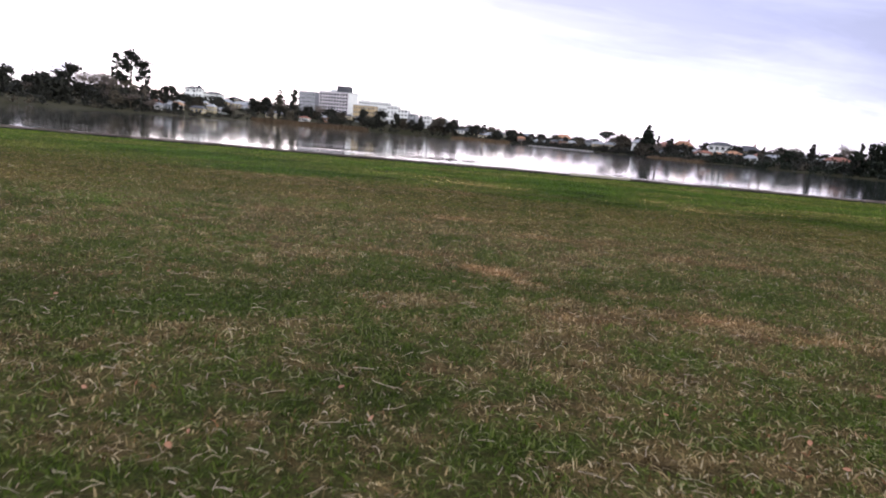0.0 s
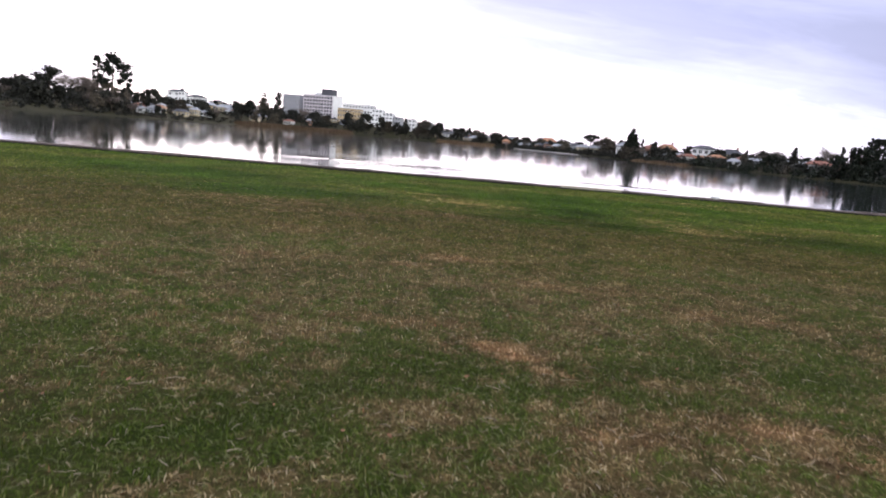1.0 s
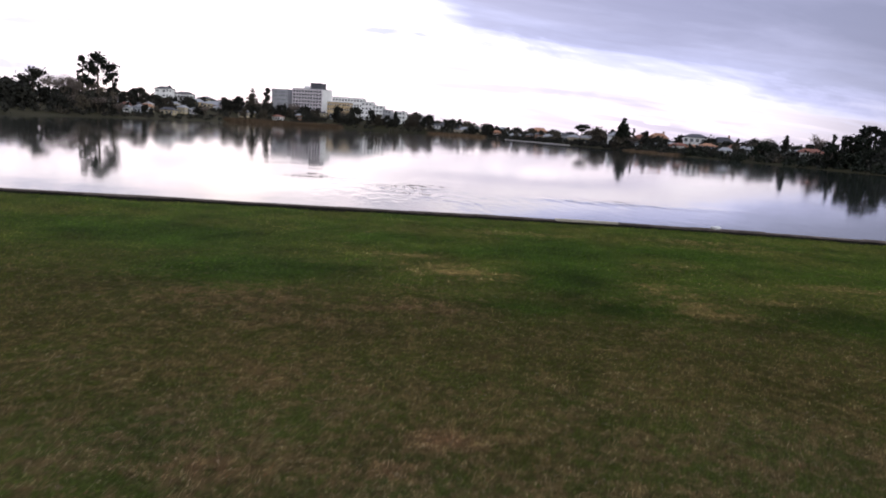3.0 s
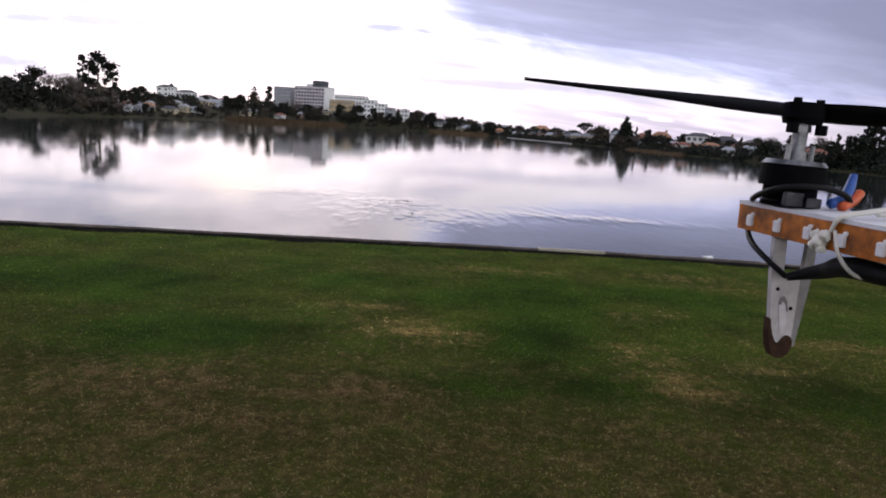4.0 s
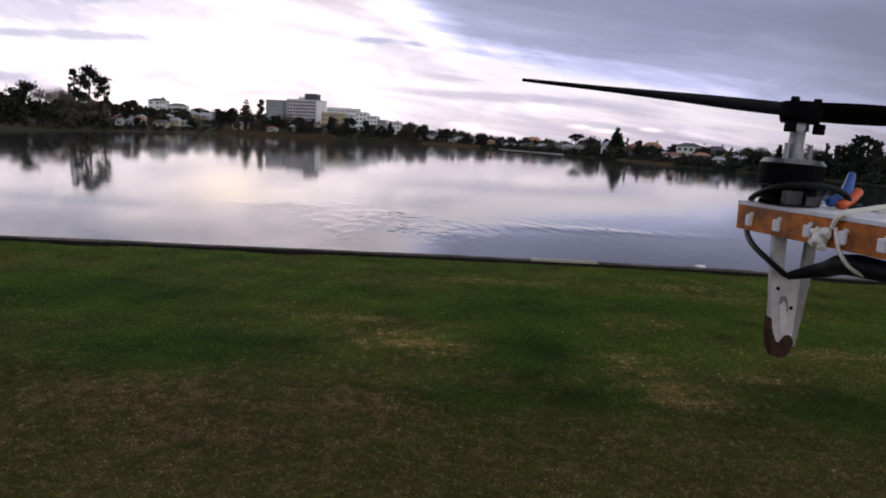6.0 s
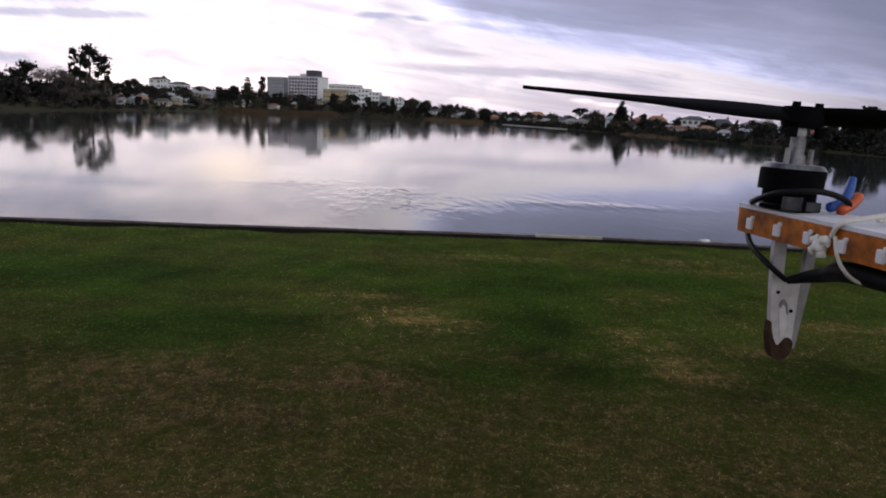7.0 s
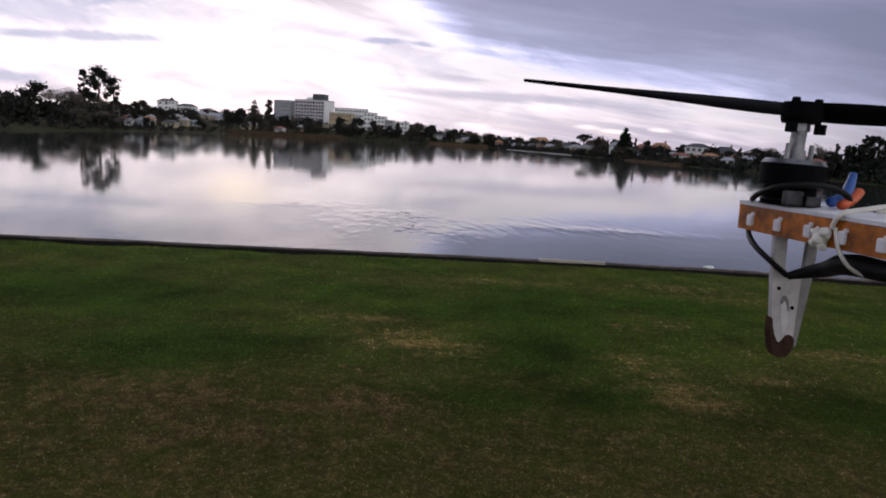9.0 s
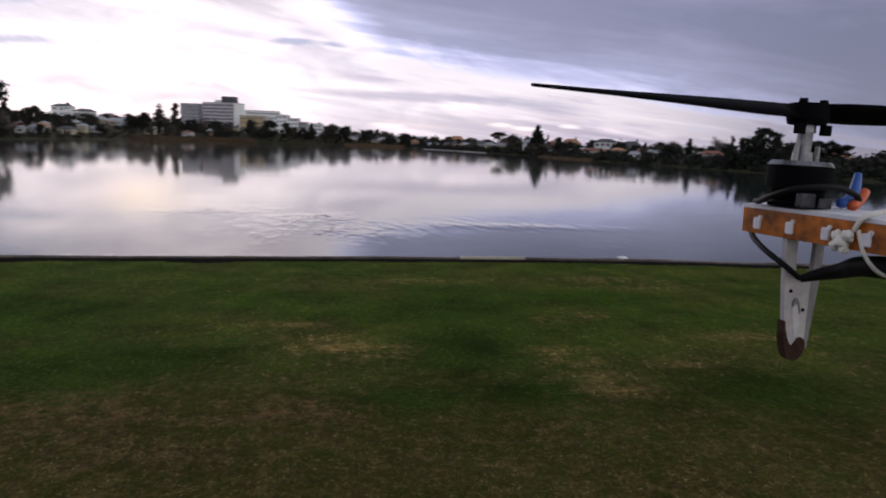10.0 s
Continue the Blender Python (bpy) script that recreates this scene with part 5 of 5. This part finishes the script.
def mooring_post():
    bm = bmesh.new()
    bmesh.ops.create_cone(bm, cap_ends=True, segments=12, radius1=0.36, radius2=0.30, depth=3.0, matrix=Matrix.Translation((0, 0, 0.2)))
    ob = part("marker_post", bm, MAT["bark"], None)
    cap = bmesh.new()
    bmesh.ops.create_cone(cap, cap_ends=True, segments=12, radius1=0.40, radius2=0.20, depth=0.3, matrix=Matrix.Translation((0, 0, 1.85)))
    part("cap", cap, MAT["dark_roof"], ob)
    ob.matrix_basis = pose(15.7, 213, WATER_Z)
    tagged(ob, "dark timber marker post standing in the lake", "post")


mooring_post()


# ---- one arm of the quadcopter, hanging in the air where it hovers ----
ARM_MAT = {
    "white": mottled("grimy_white_plastic", (0.62, 0.61, 0.63), (0.78, 0.77, 0.79), 90.0, 0.5, 0, 0.4, 6.0, 0.2, 0.0004),
    "leg": mottled("scuffed_white_plastic", (0.33, 0.30, 0.30), (0.58, 0.54, 0.54), 60.0, 0.55, 0, 0.4, 6.0, 0.2, 0.0004),
    "recess": mottled("pale_moulded_plastic", (0.45, 0.42, 0.43), (0.62, 0.59, 0.60), 60.0, 0.55, 0, 0.4, 6.0, 0.2, 0.0004),
    "strip": mottled("orange_led_tape", (0.04, 0.009, 0.002), (0.60, 0.175, 0.014), 150.0, 0.35, 0, 0.5, 2.6, 0.2, 0.0004),
    "shade": mottled("shaded_grey_plastic", (0.12, 0.11, 0.11), (0.30, 0.28, 0.28), 60.0, 0.6, 0, 0.3, 6.0, 0.2, 0.0004),
    "led": mottled("white_led_case", (0.66, 0.64, 0.66), (0.80, 0.78, 0.80), 200.0, 0.35, 0, 0.5, 4.0, 0.0),
    "black": mottled("black_plastic", (0.0012, 0.0012, 0.0016), (0.004, 0.004, 0.005), 120.0, 0.75, 0, 0.05, 6.0, 0.15, 0.0003),
    "rubber": mottled("black_cable_sheath", (0.0018, 0.0018, 0.0022), (0.005, 0.005, 0.006), 150.0, 0.6, 0, 0.2, 6.0, 0.3, 0.0004),
    "metal": mottled("dull_aluminium", (0.09, 0.09, 0.10), (0.26, 0.26, 0.27), 160.0, 0.35, 0.9, 0.5, 5.0, 0.1, 0.0002),
    "mount": mottled("oiled_dark_metal", (0.014, 0.014, 0.016), (0.07, 0.07, 0.08), 160.0, 0.4, 0.7, 0.5, 5.0, 0.1, 0.0002),
    "mud": mottled("dried_mud", (0.024, 0.013, 0.009), (0.07, 0.038, 0.025), 180.0, 0.95, 0, 0.1, 5.0, 0.6, 0.0008),
    "blue": mottled("blue_wire", (0.02, 0.07, 0.28), (0.04, 0.11, 0.38), 150.0, 0.45, 0, 0.4, 5.0, 0.0),
    "orange": mottled("orange_wire", (0.45, 0.07, 0.02), (0.62, 0.12, 0.04), 150.0, 0.45, 0, 0.4, 5.0, 0.0),
    "tie": mottled("milky_nylon", (0.58, 0.55, 0.48), (0.72, 0.69, 0.62), 150.0, 0.45, 0, 0.4, 5.0, 0.1, 0.0002),
}


def tube(points, radius, sides=10, steps=6, flat=1.0):
    """A smooth round cord through points; radius: one for all or one each."""
    pts = [Vector(p) for p in points]
    rad = list(radius) if isinstance(radius, (list, tuple)) else [radius] * len(pts)
    line = []
    for k in range(len(pts) - 1):
        p0, p1, p2, p3 = pts[max(k - 1, 0)], pts[k], pts[k + 1], pts[min(k + 2, len(pts) - 1)]
        for j in range(steps):
            t = j / steps
            line.append((0.5 * ((2 * p1) + (p2 - p0) * t + (2 * p0 - 5 * p1 + 4 * p2 - p3) * t * t + (3 * p1 - p0 - 3 * p2 + p3) * t ** 3), rad[k] + (rad[k + 1] - rad[k]) * t))
    line.append((pts[-1], rad[-1]))
    bm = bmesh.new()
    rings, u = [], None
    for k, (p, r) in enumerate(line):
        d = (line[min(k + 1, len(line) - 1)][0] - line[max(k - 1, 0)][0]).normalized()
        u = d.orthogonal().normalized() if u is None else (u - d * u.dot(d)).normalized()
        w = d.cross(u)
        rings.append([bm.verts.new(p + (u * math.cos(2 * math.pi * i / sides) + w * math.sin(2 * math.pi * i / sides) * flat) * r) for i in range(sides)])
    for a, b in zip(rings, rings[1:]):
        for i in range(sides):
            bm.faces.new((a[i], a[(i + 1) % sides], b[(i + 1) % sides], b[i]))
    bm.faces.new(rings[0][::-1])
    bm.faces.new(rings[-1])
    return bm


def disc(bm, r0, r1, z0, z1, segments=40, x=0.0, y=0.0):
    bmesh.ops.create_cone(bm, cap_ends=True, segments=segments, radius1=r0, radius2=r1, depth=z1 - z0, matrix=Matrix.Translation((x, y, (z0 + z1) / 2)))
    return bm


def slab(outline, y0, y1):
    """A plate of that outline in x and z, from y0 to y1."""
    bm = bmesh.new()
    a = [bm.verts.new((x, y0, z)) for x, z in outline]
    b = [bm.verts.new((x, y1, z)) for x, z in outline]
    bm.faces.new(a)
    bm.faces.new(b[::-1])
    for k in range(len(a)):
        bm.faces.new((a[k], b[k], b[(k + 1) % len(a)], a[(k + 1) % len(a)]))
    return bm


def joined(*meshes):
    out = bmesh.new()
    for bm in meshes:
        me = bpy.data.meshes.new("piece")
        bm.to_mesh(me)
        bm.free()
        out.from_mesh(me)
        bpy.data.meshes.remove(me)
    return out


def drone_arm():
    hover = pose(0.27, -0.36, 3.04, 79.62, 0, 0.28) @ pose(0, 0, 0, 0, 0, 3.30)
    back = Vector((0.185, -0.184, 0.966)).normalized()
    up = (Vector((0, 1, 0)) - back * back.y).normalized()
    side = up.cross(back)
    turn = Matrix((side, -back, up)).transposed().to_4x4()
    m = hover @ Matrix.Translation((0.1214, 0.0189, -0.27)) @ turn @ pose(0, 0, 0, 0, -0.5, 0)
    top = thing("quadcopter_arm", m, "white quadcopter arm with orange light strip and muddy landing leg", "drone")
    # beam, with a wavy strip of foam tape on top
    part("beam", box_bm(0, 0.0205, -0.165, 0, -0.0112, -0.0012, bevel=0.0006), ARM_MAT["white"], top)
    bm = bmesh.new()
    n = 34
    rows = []
    for k in range(n):
        y = 0.001 - 0.166 * k / (n - 1)
        wob = 0.0006 * noise.noise((y * 160, 0.3, 0))
        rows.append([bm.verts.new(p) for p in ((-0.0013 + wob, y, -0.0012), (-0.0013 + wob, y, 0.0002 + wob * 0.4), (0.0212 - wob, y, 0.0002), (0.0212 - wob, y, -0.0012))])
    for a, b in zip(rows, rows[1:]):
        for i in range(4):
            bm.faces.new((a[i], a[(i + 1) % 4], b[(i + 1) % 4], b[i]))
    bm.faces.new(rows[0])
    bm.faces.new(rows[-1][::-1])
    part("top_tape", bm, ARM_MAT["white"], top, "white foam tape with a wavy edge")
    strip = part("led_strip", joined(box_bm(-0.0010, -0.0001, -0.165, 0.0006, -0.0110, -0.0013, bevel=0.0003), box_bm(-0.0010, 0.012, 0.0001, 0.0010, -0.0110, -0.0013, bevel=0.0003)),
                 ARM_MAT["strip"], top, "orange-brown flexible light strip")
    led = joined(box_bm(-0.0024, -0.0009, -0.0016, 0.0016, -0.0025, 0.0020, bevel=0.0007), box_bm(-0.0022, -0.0009, -0.0020, -0.0006, 0.0014, 0.0030, bevel=0.0005))
    first = part("led", led, ARM_MAT["led"], strip, "white light-emitting diode", pose(0, -0.0075, -0.0066))
    for k in range(1, 10):
        child("led", first.data, strip, pose(0, -0.0075 - 0.0157 * k, -0.0066))
    child("led", first.data, strip, pose(0.004, 0.0012, -0.0066, 0, 0, -90))
    # motor
    stand = Matrix.Translation((0.0060, -0.0175, 0.0003)) @ pose(0, 0, 0, 0, 3.8, 0)
    motor = part("motor", joined(disc(bmesh.new(), 0.0098, 0.0094, 0, 0.0016), disc(bmesh.new(), 0.0094, 0.0094, 0.0022, 0.0070)), ARM_MAT["black"], top, "brushless motor", stand, False)
    part("mount", joined(box_bm(-0.0100, -0.0030, -0.0118, -0.0092, 0.0004, 0.0056, bevel=0.0006), box_bm(-0.0012, 0.0052, -0.0114, -0.0092, 0.0004, 0.0040, bevel=0.0005), disc(bmesh.new(), 0.0104, 0.0086, 0.0016, 0.0024)),
         ARM_MAT["mount"], motor, "dark metal motor mount")
    bell = disc(disc(bmesh.new(), 0.0113, 0.0113, 0.0072, 0.0146), 0.0113, 0.0108, 0.0146, 0.0152)
    part("bell", bell, ARM_MAT["black"], motor, "black motor bell")
    part("top_ring", joined(disc(bmesh.new(), 0.0114, 0.0100, 0.0153, 0.0170), disc(bmesh.new(), 0.0037, 0.0034, 0.0168, 0.0205)), ARM_MAT["metal"], motor, "dull metal top ring")
    part("shaft", joined(disc(bmesh.new(), 0.0027, 0.0027, 0.0205, 0.031, 20), disc(bmesh.new(), 0.0036, 0.0034, 0.0275, 0.0305, 6)), ARM_MAT["metal"], motor, "metal propeller adapter")
    for x in (-0.0052, 0.0048):
        part("post", disc(bmesh.new(), 0.0010, 0.0009, 0.0169, 0.0228, 12, x, -0.002), ARM_MAT["metal"], motor)
    prop = part("propeller", joined(disc(bmesh.new(), 0.0066, 0.0072, 0.0305, 0.0325, 28), disc(bmesh.new(), 0.0072, 0.0070, 0.0325, 0.0380, 28), *[disc(bmesh.new(), 0.0017, 0.0014, 0.0379, 0.0396, 10, x, -0.002) for x in (-0.0050, 0.0046)]), ARM_MAT["black"], top,
                "black two-bladed propeller at rest", stand)
    for x in (-0.006, 0.0062):
        part("nut", disc(bmesh.new(), 0.0021, 0.0021, 0.0268, 0.0305, 6, x, -0.003), ARM_MAT["black"], prop)
    for turned in (166, 346):
        bm = bmesh.new()
        loops = []
        for k in range(15):
            q = k / 14
            r = 0.004 + 0.100 * q
            chord = 0.0085 + 0.0105 * math.sin(math.pi * min(q * 1.15 + 0.18, 1)) * (1 - 0.3 * q) - 0.003 * q if q < 0.97 else 0.004
            an, th = radians(-25 + 15 * q), 0.0019 * (1 - 0.6 * q)
            loop = []
            for c, h in ((-0.5, 0.0), (-0.2, 0.9), (0.2, 0.8), (0.5, 0.1), (0.2, -0.6), (-0.2, -0.7)):
                cy, cz = c * chord, h * th
                loop.append(bm.verts.new((r, cy * math.cos(an) - cz * math.sin(an), 0.0350 + 0.002 * q + cy * math.sin(an) + cz * math.cos(an))))
            loops.append(loop)
        for a, b in zip(loops, loops[1:]):
            for i in range(6):
                bm.faces.new((a[i], a[(i + 1) % 6], b[(i + 1) % 6], b[i]))
        bm.faces.new(loops[0][::-1])
        bm.faces.new(loops[-1])
        part("blade", bm, ARM_MAT["black"], prop, "", pose(0, 0, 0, 0, 0, turned), True)
    # landing leg: a tapered channel with an opening under the beam
    flange = slab([(0.0128, -0.0265), (0.0190, -0.0265), (0.0142, -0.0545), (0.0104, -0.0556)], -0.0212, -0.0192)
    strut = slab([(0.0150, -0.0112), (0.0200, -0.0112), (0.0190, -0.0265), (0.0138, -0.0265)], -0.0212, -0.0192)
    for bm in (flange, strut):
        for v in bm.verts:
            v.co.y += max(v.co.x - 0.0128, 0) * 0.2
    leg = joined(
        slab([(-0.0004, -0.0112), (0.0050, -0.0112), (0.0052, -0.0265), (0.0002, -0.0265)], -0.0215, -0.0195),
        slab([(0.0002, -0.0265), (0.0128, -0.0265), (0.0122, -0.0470), (0.0118, -0.0530), (0.0108, -0.0562), (0.0090, -0.0578), (0.0066, -0.0580), (0.0046, -0.0568), (0.0032, -0.0540), (0.0020, -0.0470)], -0.0215, -0.0195))
    leg = part("landing_leg", leg, ARM_MAT["leg"], top, "scuffed white plastic landing leg")
    # greyer than the front plate: shading of the turned-away side, set as colour
    part("flange", joined(flange, strut), ARM_MAT["shade"], leg, "greyer side flange, its turned-away shade in the colour")
    part("slot", slab([(0.0046, -0.0368), (0.0052, -0.0350), (0.0066, -0.0346), (0.0078, -0.0366), (0.0086, -0.0405), (0.0088, -0.0450), (0.0078, -0.0492), (0.0066, -0.0486), (0.0056, -0.0440)], -0.0217, -0.0214), ARM_MAT["recess"], leg, "paler moulded recess")
    # the recess's shadowed top, put into colour as a dark crescent
    part("slot_shadow", slab([(0.0044, -0.0368), (0.0051, -0.0346), (0.0066, -0.0340), (0.0080, -0.0362), (0.0088, -0.0404), (0.0083, -0.0404), (0.0074, -0.0372), (0.0062, -0.0360), (0.0052, -0.0376)], -0.0219, -0.0216), ARM_MAT["shade"], leg, "shadowed top of the recess, as a darker plate")
    for sx, sz in ((0.0034, -0.0312), (0.0100, -0.0390)):
        part("screw_hole", disc(bmesh.new(), 0.0007, 0.0007, -0.0002, 0.0002, 12), ARM_MAT["black"], leg, "", pose(sx, -0.0217, sz, 90))
    mud = slab([(0.0014, -0.0425), (0.0020, -0.0432), (0.0025, -0.0462), (0.0034, -0.0492), (0.0048, -0.0520), (0.0062, -0.0526), (0.0074, -0.0512), (0.0084, -0.0500), (0.0098, -0.0496), (0.0112, -0.0502), (0.0124, -0.0520), (0.0124, -0.0544), (0.0113, -0.0568), (0.0093, -0.0585), (0.0064, -0.0588), (0.0042, -0.0576), (0.0026, -0.0545), (0.0016, -0.0490)], -0.0219, -0.0185)
    part("mud", mud, ARM_MAT["mud"], leg, "dried brown mud on the foot")
    # wiring
    part("cable", tube([(0.021, -0.0315, 0.0020), (0.0175, -0.0332, 0.0054), (0.0100, -0.0334, 0.0080), (0.0020, -0.0322, 0.0088), (-0.0046, -0.0262, 0.0076), (-0.0062, -0.0170, 0.0042), (-0.0010, -0.0070, 0.0016), (0.0050, 0.0016, 0.0006),
                        (0.0072, 0.0040, -0.0040), (0.0048, 0.0020, -0.0118), (-0.0016, -0.0110, -0.0158), (-0.0020, -0.0225, -0.0206), (0.0036, -0.0250, -0.0256)], 0.0011), ARM_MAT["rubber"], top, "thin black motor cable in a loop", None, True)
    part("cable_sleeve", tube([(0.0036, -0.0250, -0.0258), (0.0085, -0.029, -0.0236), (0.0095, -0.037, -0.0208), (0.0075, -0.045, -0.0178), (0.0060, -0.054, -0.0162), (0.006, -0.066, -0.0160), (0.006, -0.085, -0.0150), (0.007, -0.12, -0.0142), (0.007, -0.16, -0.0135)],
                              [0.0013, 0.0023, 0.0029, 0.0036, 0.0038, 0.0034, 0.0032, 0.0030, 0.0030], 10), ARM_MAT["rubber"], top, "thick black heat-shrink cable sleeve", None, True)
    part("wire", tube([(0.014, -0.030, 0.0025), (0.0205, -0.0285, 0.0042), (0.0240, -0.0268, 0.0082), (0.0262, -0.0255, 0.0128)], [0.0019, 0.0021, 0.0019, 0.0013]), ARM_MAT["blue"], top, "blue motor wire", None, True)
    part("wire", tube([(0.016, -0.033, 0.0016), (0.0225, -0.0305, 0.0035), (0.0275, -0.028, 0.0062)], 0.0018), ARM_MAT["orange"], top, "orange-red motor wire", None, True)
    # cable tie
    tie = part("cable_tie", tube([(-0.0018, -0.0500, -0.0040), (-0.0020, -0.0535, 0.0008), (0.004, -0.0565, 0.0026), (0.012, -0.0600, 0.0042), (0.020, -0.068, 0.0052), (0.024, -0.082, 0.0046), (0.020, -0.100, 0.0030)], 0.0013, 8, 6, 0.6),
               ARM_MAT["tie"], top, "milky white nylon cable tie")
    part("tie_band", tube([(-0.0018, -0.0515, -0.0040), (-0.0022, -0.0545, -0.0110), (0.0005, -0.0575, -0.0165), (0.006, -0.059, -0.0185), (0.014, -0.058, -0.0160), (0.0262, -0.055, -0.006), (0.024, -0.056, 0.0016), (0.010, -0.0555, 0.0016)], 0.0011, 8, 6, 0.6), ARM_MAT["tie"], tie)
    lumps = []
    for lx, ly, lz, lr in ((-0.0028, -0.0465, -0.0085, 0.0026), (-0.0030, -0.0440, -0.0098, 0.0017), (-0.0030, -0.0446, -0.0064, 0.0018), (-0.0030, -0.0488, -0.0062, 0.0019), (-0.0030, -0.0478, -0.0108, 0.0016)):
        bm = bmesh.new()
        bmesh.ops.create_icosphere(bm, subdivisions=3, radius=lr, matrix=Matrix.Translation((lx, ly, lz)))
        for v in bm.verts:
            v.co += Vector((0.6, 1.0, 1.0)) * (0.0008 * noise.noise(v.co * 750))
        lumps.append(bm)
    part("tie_head", joined(*lumps), ARM_MAT["tie"], tie, "lumpy melted nylon tie head", None, True)


drone_arm()
